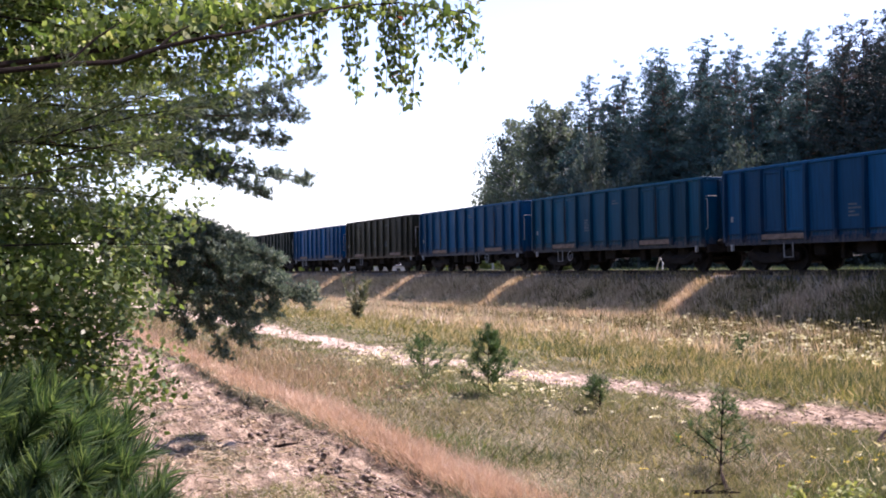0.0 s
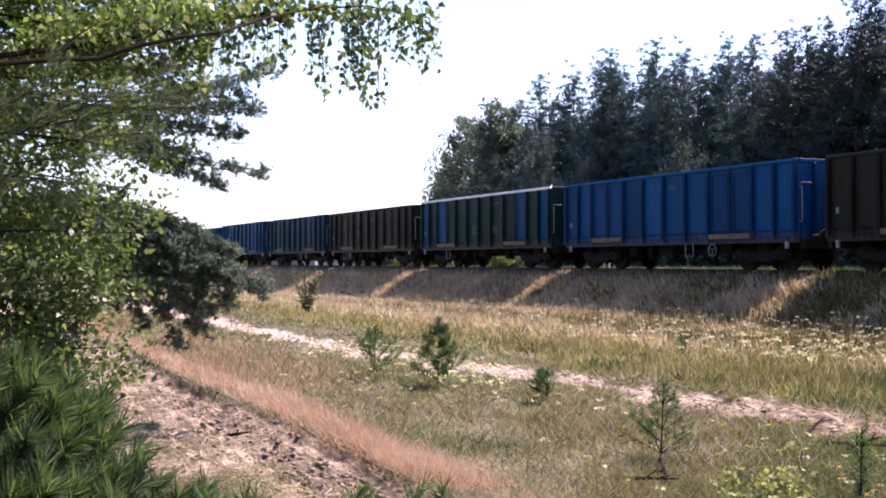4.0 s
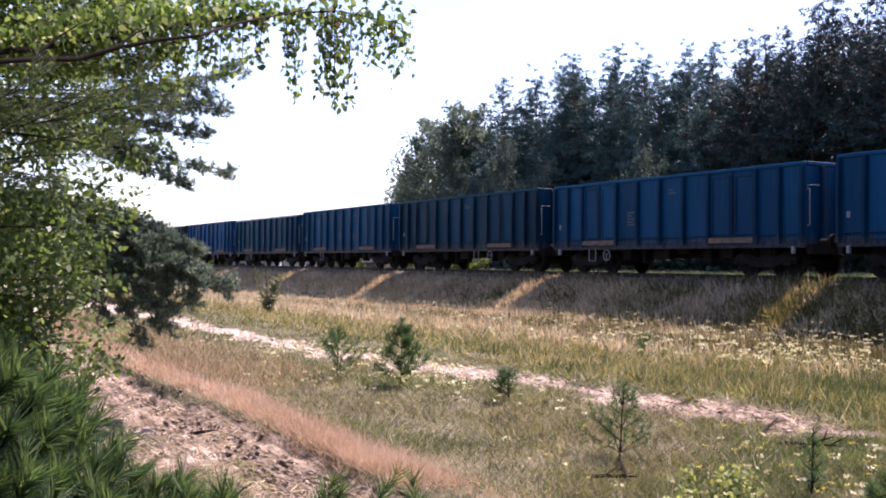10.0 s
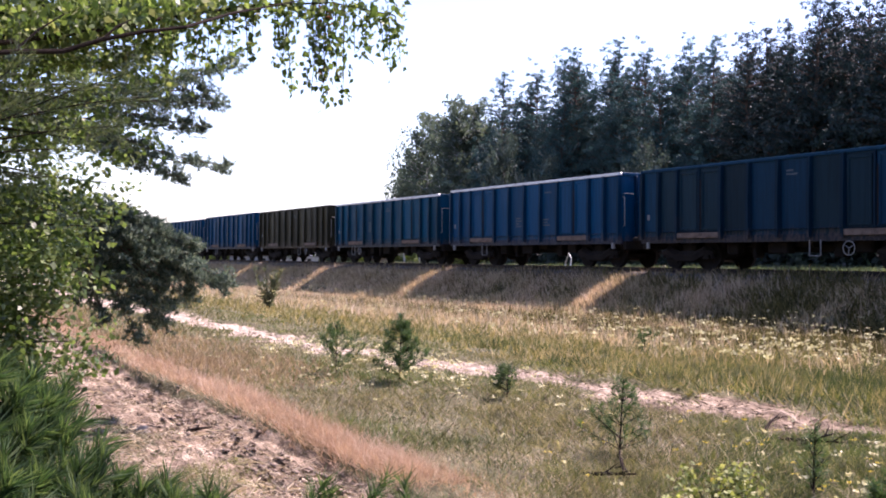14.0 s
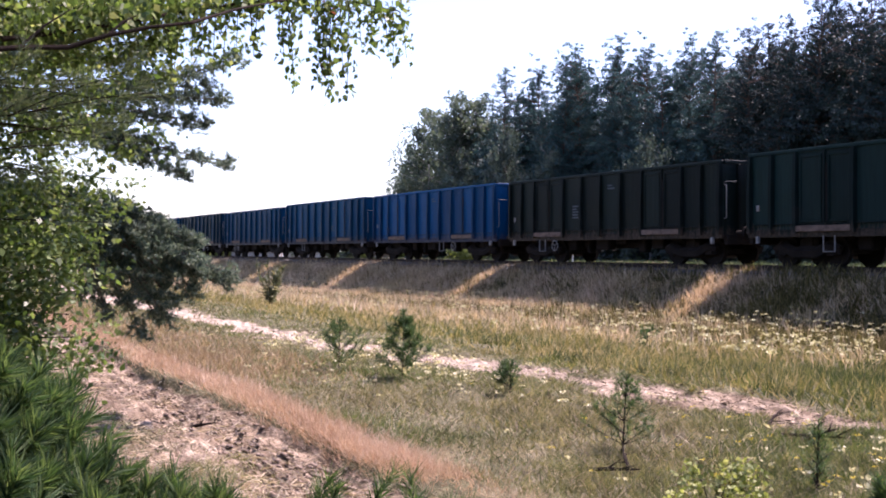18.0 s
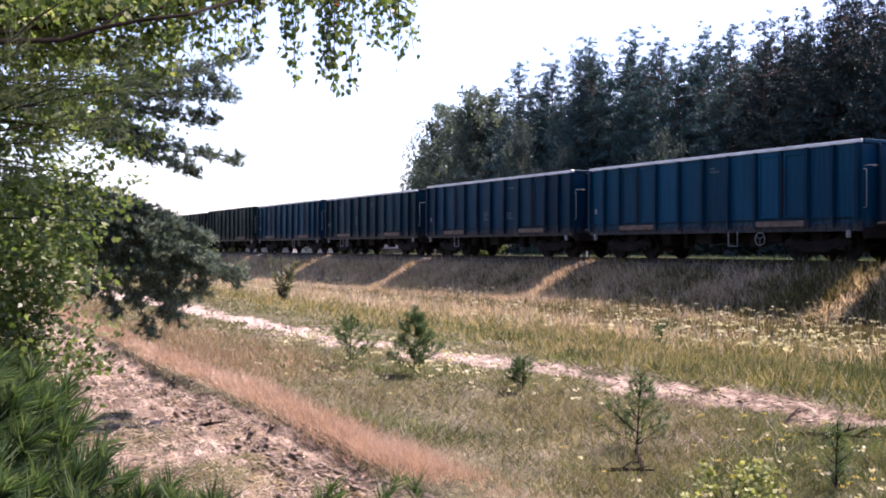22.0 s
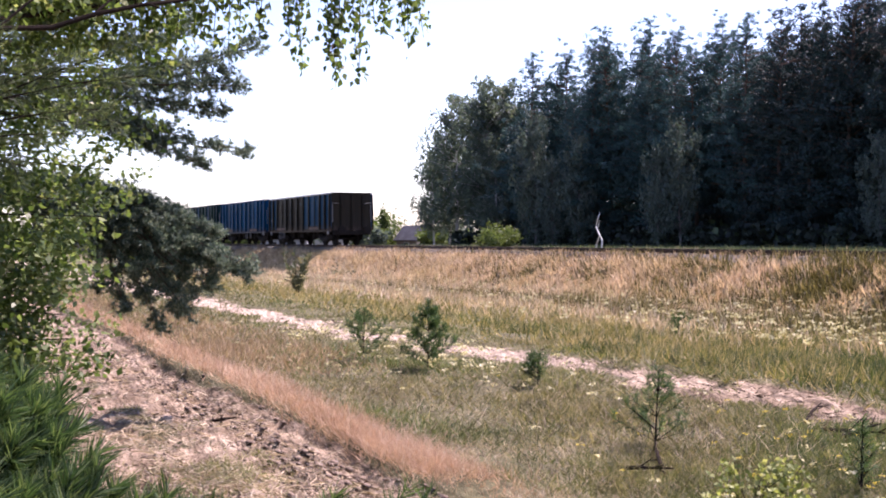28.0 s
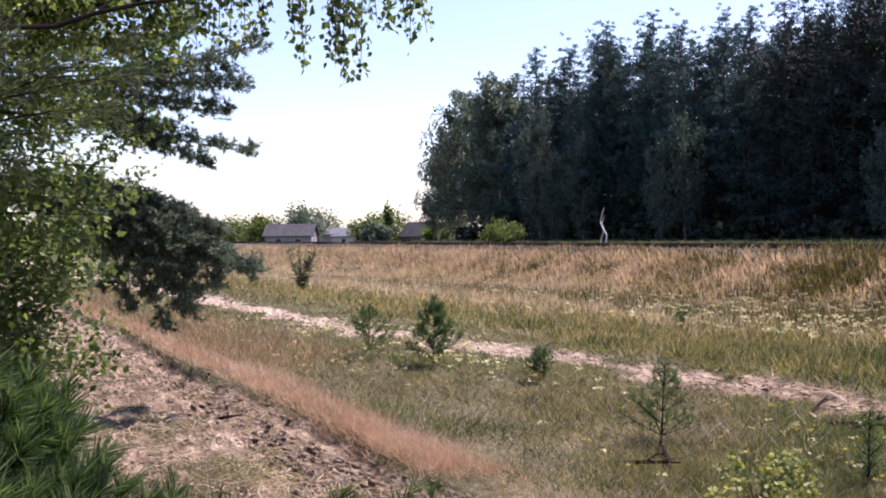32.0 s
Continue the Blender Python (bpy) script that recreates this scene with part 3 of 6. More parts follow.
def wagon(top, wheel_at, step_at, bright, marks):
    """An open high-sided freight wagon; its origin lies on the rail, at the middle of its leading end."""
    w = anchor("freight_wagon")
    for s in (-1, 1):
        y = s * HALF
        for a, b in zip(RIBS, RIBS[1:]):
            part("side_panel", boxed(a, b, min(y, y - s * 0.045), max(y, y - s * 0.045), FOOT, top - 0.1), MAT_PAINT, w)
        part("top_rail", boxed(-0.02, BODY + 0.02, min(y + s * 0.05, y - s * 0.06), max(y + s * 0.05, y - s * 0.06), top - 0.11, top, bevel=0.015),
             MAT_EDGE if bright else MAT_PAINT, w, "bare steel top edge, sun shine put into its pale colour" if bright else "")
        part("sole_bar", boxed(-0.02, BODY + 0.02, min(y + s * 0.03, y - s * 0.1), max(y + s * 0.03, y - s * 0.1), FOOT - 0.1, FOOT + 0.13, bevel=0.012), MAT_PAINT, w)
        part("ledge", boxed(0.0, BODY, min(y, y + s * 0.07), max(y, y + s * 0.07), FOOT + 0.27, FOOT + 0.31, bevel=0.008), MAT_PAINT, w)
        for i, x in enumerate(RIBS):
            x = min(max(x, 0.07), BODY - 0.07)
            mid_of_door = any(i == d + 1 for d in DOORS)
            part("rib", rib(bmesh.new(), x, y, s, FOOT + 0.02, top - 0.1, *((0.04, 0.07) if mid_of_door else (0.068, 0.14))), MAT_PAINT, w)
        for d in DOORS:
            for k in (0, 1):
                x0 = RIBS[d + k] + 0.11
                x1 = RIBS[d + k + 1] - 0.09
                bm = bmesh.new()
                lo, hi, f = FOOT + 0.33, top - 0.2, 0.085
                y0, y1 = min(y + s * 0.004, y + s * 0.05), max(y + s * 0.004, y + s * 0.05)
                for q in ((x0, x0 + f, lo, hi), (x1 - f, x1, lo, hi), (x0 + f, x1 - f, lo, lo + f), (x0 + f, x1 - f, hi - f, hi)):
                    box(bm, q[0], q[1], y0, y1, q[2], q[3], bevel=0.01)
                door = part("door", bm, MAT_PAINT, w)
                part("door_panel", boxed(x0 + f, x1 - f, min(y + s * 0.004, y + s * 0.018), max(y + s * 0.004, y + s * 0.018), lo + f, hi - f), MAT_PAINT, door)
            bm = bmesh.new()
            tube(bm, [(RIBS[d + 1] + 0.14, y + s * 0.1, FOOT + 0.35), (RIBS[d + 1] + 0.14, y + s * 0.1, top - 0.5)], [0.02, 0.02], 6)
            part("locking_bar", bm, MAT_GRIME, w)
            part("door_sill", boxed(RIBS[d] + 0.05, RIBS[d + 2] - 0.05, min(y + s * 0.03, y + s * 0.12), max(y + s * 0.03, y + s * 0.12), FOOT + 0.06, FOOT + 0.24, bevel=0.012), MAT_SILL, w, "rust-worn door sill")
        for px, pz, n in marks:
            for j in range(n):
                wide = (0.34, 0.5, 0.26, 0.42)[(j + n) % 4]
                z = FOOT + pz - j * 0.11
                part("marking", boxed(px, px + wide, min(y + s * 0.003, y + s * 0.006), max(y + s * 0.003, y + s * 0.006), z, z + 0.055), MAT_MARK, w, "faded pale lettering")
        part("plate", boxed(0.3, 0.42, min(y + s * 0.003, y + s * 0.012), max(y + s * 0.003, y + s * 0.012), FOOT + 0.72, FOOT + 0.9), MAT_RAILING, w, "small white plate")
        # U-shaped step, brake wheel and hand rails
        bm = bmesh.new()
        x = step_at
        tube(bm, [(x - 0.2, y + s * 0.05, FOOT - 0.06), (x - 0.2, y + s * 0.05, FOOT - 0.52), (x + 0.2, y + s * 0.05, FOOT - 0.52), (x + 0.2, y + s * 0.05, FOOT - 0.06)], [0.022] * 4, 6)
        part("step_iron", bm, MAT_DULL, w, "dulled pale U-shaped step")
        if wheel_at:
            bm = bmesh.new()
            ring = [(wheel_at + 0.2 * math.cos(a), y + s * 0.08, FOOT - 0.3 + 0.2 * math.sin(a)) for a in [6.2832 * k / 18 for k in range(19)]]
            tube(bm, ring, [0.017] * 19, 5)
            for a in (0.5, 2.6, 4.7):
                tube(bm, [(wheel_at, y + s * 0.08, FOOT - 0.3), (wheel_at + 0.2 * math.cos(a), y + s * 0.08, FOOT - 0.3 + 0.2 * math.sin(a))], [0.012] * 2, 5)
            part("brake_wheel", bm, MAT_DULL, w, "pale hand-brake wheel")
        for x in (0.1, BODY - 0.1):
            bm = bmesh.new()
            e = -1 if x < 1 else 1
            yy = y * 0.94
            tube(bm, [(x + e * 0.1, yy, FOOT + 0.55), (x + e * 0.2, yy, FOOT + 0.57), (x + e * 0.2, yy, FOOT + 1.62), (x + e * 0.1, yy, FOOT + 1.64)], [0.017] * 4, 5)
            if x > 1:
                tube(bm, [(x + 0.12, yy, FOOT + 1.72), (x + 0.24, yy, FOOT + 1.74), (x + 0.24, yy - s * 0.4, FOOT + 1.74), (x + 0.12, yy - s * 0.4, FOOT + 1.72)], [0.013] * 4, 5)
            part("hand_rail", bm, MAT_RAILING, w)
            bm = boxed(x - 0.05 - e * 0.3, x + 0.05 - e * 0.3, min(y, y + s * 0.1), max(y, y + s * 0.1), FOOT - 0.28, FOOT - 0.06, bevel=0.01)
            part("shunting_hook", bm, MAT_RAILING, w)
    for x0, e in ((0.0, -1), (BODY, 1)):
        part("end_wall", boxed(min(x0, x0 - e * 0.05), max(x0, x0 - e * 0.05), -HALF + 0.05, HALF - 0.05, FOOT, top - 0.08), MAT_PAINT, w)
        for y in (-0.75, 0.0, 0.75):
            part("end_rib", boxed(min(x0, x0 + e * 0.1), max(x0, x0 + e * 0.1), y - 0.05, y + 0.05, FOOT + 0.02, top - 0.12, bevel=0.012), MAT_PAINT, w)
        part("end_rail", boxed(min(x0 - e * 0.06, x0 + e * 0.06), max(x0 - e * 0.06, x0 + e * 0.06), -HALF + 0.06, HALF - 0.06, top - 0.11, top - 0.004, bevel=0.012), MAT_PAINT, w)
        part("buffer_beam", boxed(min(x0 + e * 0.11, x0 - e * 0.05), max(x0 + e * 0.11, x0 - e * 0.05), -1.3, 1.3, FOOT - 0.3, FOOT + 0.0, bevel=0.012), MAT_GRIME, w)
        for y in (-0.875, 0.875):
            bm = bmesh.new()
            cylinder(bm, (x0 + e * 0.32, y, 1.04), (1, 0, 0), 0.1, 0.42, 10)
            cylinder(bm, (x0 + e * 0.57, y, 1.04), (1, 0, 0), 0.24, 0.06, 16)
            part("buffer", bm, MAT_GRIME, w)
        bm = bmesh.new()
        tube(bm, [(x0 + e * 0.1, 0, 1.0), (x0 + e * 0.4, 0, 0.98), (x0 + e * 0.61, 0, 0.9)], [0.05, 0.04, 0.05], 6)
        part("coupling", bm, MAT_GRIME, w)
    part("floor", boxed(0.06, BODY - 0.06, -HALF + 0.06, HALF - 0.06, 1.18, 1.24), MAT_RUST, w)
    for y in (-0.3, 0.3):
        part("centre_sill", boxed(0.1, BODY - 0.1, y - 0.06, y + 0.06, 0.86, 1.17), MAT_GRIME, w)
    bm = bmesh.new()
    cylinder(bm, (5.4, 0.75, 0.88), (1, 0, 0), 0.17, 0.9, 12)
    part("air_tank", bm, MAT_GRIME, w)
    bm = bmesh.new()
    box(bm, 6.6, 7.2, -0.95, -0.6, 0.72, 1.05, bevel=0.03)
    tube(bm, [(2.2, -0.7, 0.7), (6.8, -0.7, 0.78), (10.6, -0.7, 0.7)], [0.025] * 3, 5)
    part("brake_gear", bm, MAT_GRIME, w)
    # deep girder of the underframe and the gear that hangs from it
    bm = bmesh.new()
    low = [(0.7, 0.72), (3.0, 0.66), (3.9, 0.56), (8.9, 0.56), (9.8, 0.66), (12.1, 0.72)]
    near = [bm.verts.new((x, -0.42, z)) for x, z in low] + [bm.verts.new((x, -0.42, 0.97)) for x, z in low[::-1]]
    far = [bm.verts.new((v.co.x, -0.36, v.co.z)) for v in near]
    bm.faces.new(near)
    bm.faces.new(far[::-1])
    for i in range(len(near)):
        j = (i + 1) % len(near)
        bm.faces.new((near[i], far[i], far[j], near[j]))
    part("underframe_girder", bm, MAT_GRIME, w)
    for x, wide, z0, y0 in ((3.7, 0.5, 0.5, -1.0), (4.7, 0.22, 0.38, -0.9), (5.5, 0.8, 0.52, -1.05), (7.9, 0.35, 0.42, -0.95), (8.7, 0.6, 0.55, -1.0)):
        part("hanging_gear", boxed(x, x + wide, y0, y0 + 0.35, z0, 1.0, bevel=0.04), MAT_GRIME, w)
    for x in (1.9, BODY - 1.9):
        bogie(w, x)
    return w


def painted(w, color, label, r, second=None):
    """Gives a wagon its paint, uneven from panel to panel; second: the colour of its repainted panels."""
    patched = {i for i in range(12) if r.random() < 0.5} if second else set()
    tone = r.uniform(0.62, 1.2, 12)
    for o in w.children_recursive:
        paint, k = color, 1.0
        if o.name.startswith(("side_panel", "door")):
            i = sum(o.data.vertices[0].co.x + 0.2 > x for x in RIBS[1:-1])
            k = tone[i]
            if i in patched:
                paint = second
        # Shade on ribs, ledge and sole bar is put into their paint, halved.
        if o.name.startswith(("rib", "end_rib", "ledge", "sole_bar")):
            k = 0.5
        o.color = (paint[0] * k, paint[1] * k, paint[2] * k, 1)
    tagged(w, label, "freight wagon", "wagons of the freight train")


BLUE, BRIGHT, NAVY, TEAL = (0.0, 0.05, 0.118), (0.0, 0.058, 0.16), (0.0, 0.031, 0.076), (0.0, 0.049, 0.094)
BROWN, TAN, OLIVE, GREY = (0.02, 0.019, 0.011), (0.033, 0.03, 0.016), (0.007, 0.031, 0.028), (0.007, 0.014, 0.012)
# number in the train: colour, colour of the doors, bright top edge, label
TRAIN = {
    -9: (BLUE, None, 0, "blue"), -8: (NAVY, None, 0, "dark blue"), -7: (GREY, None, 0, "dull grey"), -6: (BRIGHT, None, 0, "bright blue"), -5: (BROWN, None, 0, "rust-brown"),
    -4: (BLUE, None, 0, "blue"), -3: (TEAL, None, 0, "grey-blue"), -2: (BLUE, None, 0, "blue"), -1: ((0.005, 0.036, 0.05), (0.002, 0.03, 0.07), 0, "dark grey-blue"), 0: (BROWN, None, 0, "dark brown"),
    1: (OLIVE, BLUE, 1, "grey-green blue-doored"), 2: (BRIGHT, None, 0, "bright blue"), 3: (BROWN, None, 0, "rust-brown"), 4: (OLIVE, None, 1, "grey-green"), 5: (BRIGHT, None, 0, "bright blue"),
    6: (TEAL, (0.002, 0.03, 0.08), 1, "grey-blue"), 7: (BLUE, None, 0, "dark blue"), 8: ((0.001, 0.03, 0.06), None, 0, "dark grey-blue"), 9: (BLUE, None, 0, "blue"), 10: (BLUE, None, 0, "blue"),
    11: (TAN, None, 0, "dull olive-brown"), 12: (TEAL, None, 1, "grey-blue"), 13: (BLUE, None, 1, "blue"), 14: ((0.002, 0.032, 0.066), (0.006, 0.026, 0.04), 0, "dark blue rust-patched"), 15: (BLUE, None, 0, "blue"),
    16: (BLUE, None, 0, "blue"), 17: (BRIGHT, None, 0, "bright blue"), 18: (GREY, None, 0, "dark grey"), 19: ((0.006, 0.021, 0.019), None, 0, "dark grey-green"), 20: ((0.001, 0.031, 0.062), None, 1, "dark blue-green"),
    21: ((0.002, 0.025, 0.042), None, 1, "dark green-blue"), 22: ((0.001, 0.027, 0.055), None, 1, "dark blue"), 23: (TEAL, None, 1, "grey-blue"), 24: ((0.003, 0.028, 0.036), None, 0, "dark grey-green"), 25: (OLIVE, (0.003, 0.034, 0.075), 0, "dull grey-green blue-patched"),
    26: (BLUE, None, 0, "blue"), 27: ((0.026, 0.021, 0.014), (0.003, 0.038, 0.078), 1, "brown blue-patched"),
}
WAGONS = {}


def train():
    kinds = {}
    r = np.random.default_rng(17)
    for k, (color, second, bright, words) in TRAIN.items():
        key = (bright, k % 3)
        m = pose(0, TRACK_Y, RAIL_TOP)
        if key not in kinds:
            kinds[key] = wagon((3.42, 3.5, 3.46)[k % 3], (3.4, 0, 8.9)[k % 3], (2.5, 3.1, 7.7)[k % 3], bright, (((4.5, 1.2, 5), (6.7, 1.9, 2)), ((5.6, 1.0, 4), (7.7, 2.0, 1), (7.6, 0.9, 3)), ((3.3, 1.3, 4), (6.6, 2.0, 2)))[k % 3])
            w = kinds[key]
            w.matrix_basis = m
        else:
            w = copy_thing(kinds[key], m)
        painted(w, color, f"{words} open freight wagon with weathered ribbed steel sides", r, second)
        WAGONS[k] = w


train()


# ---------- the wood behind the railway ----------
def tree_crown(r, tall, bare, spread, tufts, broad, lim):
    """Limbs into lim, and the crown's leaf or needle tufts."""
    centres, sizes = [], []
    z = bare
    while z < tall * 0.985:
        k = (z - bare) / (tall - bare)
        if broad:
            full = math.sin(min(1.0, 0.14 + k * 0.86) * math.pi) ** 0.5
        else:
            full = (1 - k) ** 0.72 * min(1.0, 0.65 + k * 2.0)
        for _ in range(int(r.integers(3, 6)) if k < 0.85 else 3):
            reach = spread * full * (r.uniform(0.35, 1.2) if broad else r.uniform(0.55, 1.15)) + 0.3 - 0.24 * k
            a = r.uniform(0, 6.283)
            lift = r.uniform(-0.1, 0.25 + 0.45 * k) * reach if not broad else r.uniform(0.1, 0.6) * reach
            tip = np.array([math.cos(a) * reach, math.sin(a) * reach, z + lift])
            root = np.array([0, 0, z - 0.15])
            if reach > 0.6:
                tube(lim, [tuple(root), tuple((root + tip) / 2 + np.array([0, 0, 0.08])), tuple(tip)], [0.035, 0.025, 0.01], 3)
            for q in np.linspace(0.3, 1.0, max(2, int(reach * 3.2))):
                centres.append(root + (tip - root) * q + r.normal(size=3) * (0.1 + 0.14 * q))
                sizes.append(r.uniform(0.18, 0.34) * (1 - 0.62 * k))
                if broad and q > 0.6:
                    centres.append(centres[-1] - np.array([r.normal() * 0.1, r.normal() * 0.1, r.uniform(0.2, 0.7)]))
                    sizes.append(0.2)
        z += r.uniform(0.3, 0.5) * (1 - 0.35 * k)
    centres, sizes = np.array(centres), np.array(sizes)
    n = len(centres) * tufts
    c = np.repeat(centres, tufts, 0)
    s = np.repeat(sizes, tufts)[:, None]
    if broad:
        c = c + r.normal(size=(n, 3)) * s * np.array([0.8, 0.8, 1.2])
        return leaves(c, r.uniform(0.14, 0.26, n) * (14 / tufts) ** 0.5, r, 0.5)
    d = unit(r.normal(size=(n, 3)) + np.array([0, 0, 0.45]))
    base = c + r.normal(size=(n, 3)) * s * np.array([0.7, 0.7, 0.45])
    grow = 0.45 + 2.2 * s
    return slips(base, base + d * r.uniform(0.12, 0.28, (n, 1)) * grow, 0.064 * (14 / tufts) ** 0.7 * grow[:, 0], r)


def forest_tree(r, tall, bare, spread, tufts, broad=False, needles=MAT_FOREST):
    t = anchor("birch_tree" if broad else "spruce_tree" if needles == MAT_FOREST_DARKENED else "pine_tree")
    bm = bmesh.new()
    pts = [(0.2 * math.sin(k * 3 + tall), 0.16 * math.sin(k * 4.1), tall * k * 0.99 - 0.2) for k in np.linspace(0, 1, 7)]
    tube(bm, pts, [0.15 * (1 - k) + 0.015 for k in np.linspace(0, 1, 7)], 7)
    v, f = tree_crown(r, tall, bare, spread, tufts, broad, bm)
    part("trunk", bm, (MAT_GREY_BARK if tall < 9 else MAT_BIRCH_BARK) if broad else MAT_PINE_BARK, t)
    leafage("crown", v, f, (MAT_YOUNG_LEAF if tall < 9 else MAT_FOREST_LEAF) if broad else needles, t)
    return t


def forest():
    r = np.random.default_rng(11)
    front = [forest_tree(r, h, b, s, 29) for h, b, s in ((13.2, 2.0, 3.4), (14.2, 3.4, 3.6), (12.4, 1.0, 3.3), (13.8, 3.6, 3.3), (10.6, 0.6, 3.2))]
    back = [forest_tree(r, h, b, s, 10) for h, b, s in ((13.8, 0.3, 3.0), (13.0, 0.3, 3.2), (12.4, 0.3, 3.0))]
    birches = [forest_tree(r, h, b, s, 10, True) for h, b, s in ((13.2, 2.0, 2.9), (12.2, 1.8, 2.6), (8.0, 0.8, 2.0))]
    rs = np.random.default_rng(13)
    darkened_pines = [forest_tree(rs, h, b, s, 24, False, MAT_FOREST_DARKENED) for h, b, s in ((13.6, 0.4, 3.2), (12.8, 0.8, 3.5), (14.0, 1.6, 3.3))]
    used = set()

    def plant(kinds, key, j, x, y, s, label, group, wide=1.0):
        m = Matrix.Translation((x, y, float(height(x, y)) - 0.05)) @ Matrix.Rotation(r.uniform(0, 6.28), 4, "Z")
        if (key, j) in used:
            o = copy_thing(kinds[j], m)
        else:
            used.add((key, j))
            o = kinds[j]
            o.matrix_basis = m
        o.scale = (s * wide, s * wide, s)
        tagged(o, label, "tree", group)

    # the trees that stand out against the sky: bearing and slope of the top as seen from the path
    tops = ((32.35, 0.173), (34.2, 0.176), (35.8, 0.19), (36.5, 0.195), (38.7, 0.202), (40.15, 0.194), (41.1, 0.176), (42.5, 0.202), (43.9, 0.202),
            (45.6, 0.206), (46.75, 0.21), (47.8, 0.211), (49.2, 0.233), (50.1, 0.241), (51.8, 0.237), (52.7, 0.245), (54.0, 0.25), (55.5, 0.25))
    talls = (13.2, 14.2, 12.4, 13.8, 10.6)
    for i, (az, slope) in enumerate(tops):
        y = (50.5, 53.0, 51.5)[i % 3]
        x = -y / math.tan(radians(az))
        j = (0, 2, 3, 1)[i % 4]
        s = (1.58 + math.hypot(x, y) * (slope + 0.006) - float(height(x, y))) / talls[j]
        # from this bearing on the wood's shade is put into the needle colour
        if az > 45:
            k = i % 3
            plant(darkened_pines, "s", k, x, y, s * talls[j] / (13.6, 12.8, 14.0)[k], "tall pine in the wood, shade put into its needle colour", "spruces of the wood")
        else:
            plant(front, "f", j, x, y, s, "tall dark pine with ragged crown in the wood", "pines of the wood")
    for az, slope, j, y in ((28.0, 0.136, 1, 50.0), (29.8, 0.15, 0, 50.5), (30.9, 0.147, 1, 52.5), (26.75, 0.083, 1, 50.0), (27.6, 0.1, 0, 53.0)):
        x = -y / math.tan(radians(az))
        s = (1.58 + math.hypot(x, y) * slope - float(height(x, y))) / (13.2, 12.2)[j]
        plant(birches, "b", j, x, y, s, "tall leafy birch with drooping twigs at the wood's edge", "birches of the wood")

    spots = []
    for row, (y, gap) in enumerate(((37.2, 3.4), (40.0, 3.0), (43.5, 3.2), (47.5, 3.4), (52.0, 3.8), (57.0, 4.4), (62.5, 4.6), (68.5, 4.8))):
        x = -66.6 + row * 0.5
        while x < -16:
            spots.append((1.36 * (x + r.uniform(-0.8, 0.8)), 1.36 * (y + r.uniform(-1.3, 1.3)), row))
            x += gap * r.uniform(0.75, 1.3)
    for i, (x, y, row) in enumerate(spots):
        az = math.degrees(math.atan2(y, -x))
        if az < 31.3:
            if row > 1 or az < 29.2:
                continue
            kinds, key, j, full = birches, "b", int(r.integers(2)), 13.2
        else:
            kinds, key = (front, "f") if row < 2 else (back, "k")
            j = int(r.integers(len(kinds)))
            full = (talls if row < 2 else (13.8, 13.0, 12.4))[j]
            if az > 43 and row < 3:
                kinds, key, j = darkened_pines, "s", i % 3
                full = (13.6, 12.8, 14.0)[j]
        crest = 1.58 + math.hypot(x, y) * float(np.interp(az, [26.5, 28, 31] + [t[0] for t in tops], [0.06, 0.12, 0.14] + [t[1] for t in tops])) - float(height(x, y))
        s = crest * (r.uniform(0.6, 0.85) if row == 0 else r.uniform(0.78, 0.98)) / full
        if key == "b":
            plant(kinds, key, j, x, y, s, "tall leafy birch with drooping twigs at the wood's edge", "birches of the wood")
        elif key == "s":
            plant(kinds, key, j, x, y, s, "tall pine in the wood, shade put into its needle colour", "spruces of the wood")
        else:
            plant(kinds, key, j, x, y, s, "tall dark pine with ragged crown in the wood", "pines of the wood")
    for az, slope, y in ((32.4, 0.119, 46.5), (34.8, 0.098, 47.0), (40.3, 0.108, 47.5), (39.2, 0.085, 46.5), (33.4, 0.075, 46.0), (50.5, 0.09, 47.5)):
        x = -y / math.tan(radians(az))
        s = (1.58 + math.hypot(x, y) * slope - float(height(x, y))) / 8.0
        plant(birches, "b", 2, x, y, s, "young birch, greyed by haze in its colour, before the dark wood", "birches of the wood", 0.62)
    # near side of the path, behind the eye: unseen pines added to cut skylight
    for row in range(3):
        x = -34.0 + row * 1.7
        while x < 46:
            plant(back, "k", int(r.integers(3)), x + r.uniform(-0.8, 0.8), -9.5 - 4.2 * row + r.uniform(-1, 1), r.uniform(1.0, 1.25), "unseen pine added behind the sandy path to cut skylight", "pines behind the path")
            x += r.uniform(4.2, 6.0)
    for kinds, key in ((front, "f"), (back, "k"), (birches, "b"), (darkened_pines, "s")):
        for j, o in enumerate(kinds):
            if (key, j) not in used:
                o.matrix_basis = pose(-40 - 3 * j, 92, float(height(-40, 92)))
                tagged(o, "tall dark tree deep in the wood", "tree")


forest()


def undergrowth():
    """Brush on the floor of the wood, its shade put into the leaf colour."""
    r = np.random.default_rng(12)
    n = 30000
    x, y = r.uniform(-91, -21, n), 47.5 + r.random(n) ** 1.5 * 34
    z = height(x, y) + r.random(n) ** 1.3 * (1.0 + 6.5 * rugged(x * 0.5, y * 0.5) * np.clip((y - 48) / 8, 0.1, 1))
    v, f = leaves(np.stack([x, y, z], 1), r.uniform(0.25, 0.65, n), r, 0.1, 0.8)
    stuff("undergrowth", v, f, MAT_SHADE_BRUSH, "brush on the wood's floor, coloured as dark as its shade", "undergrowth")


undergrowth()


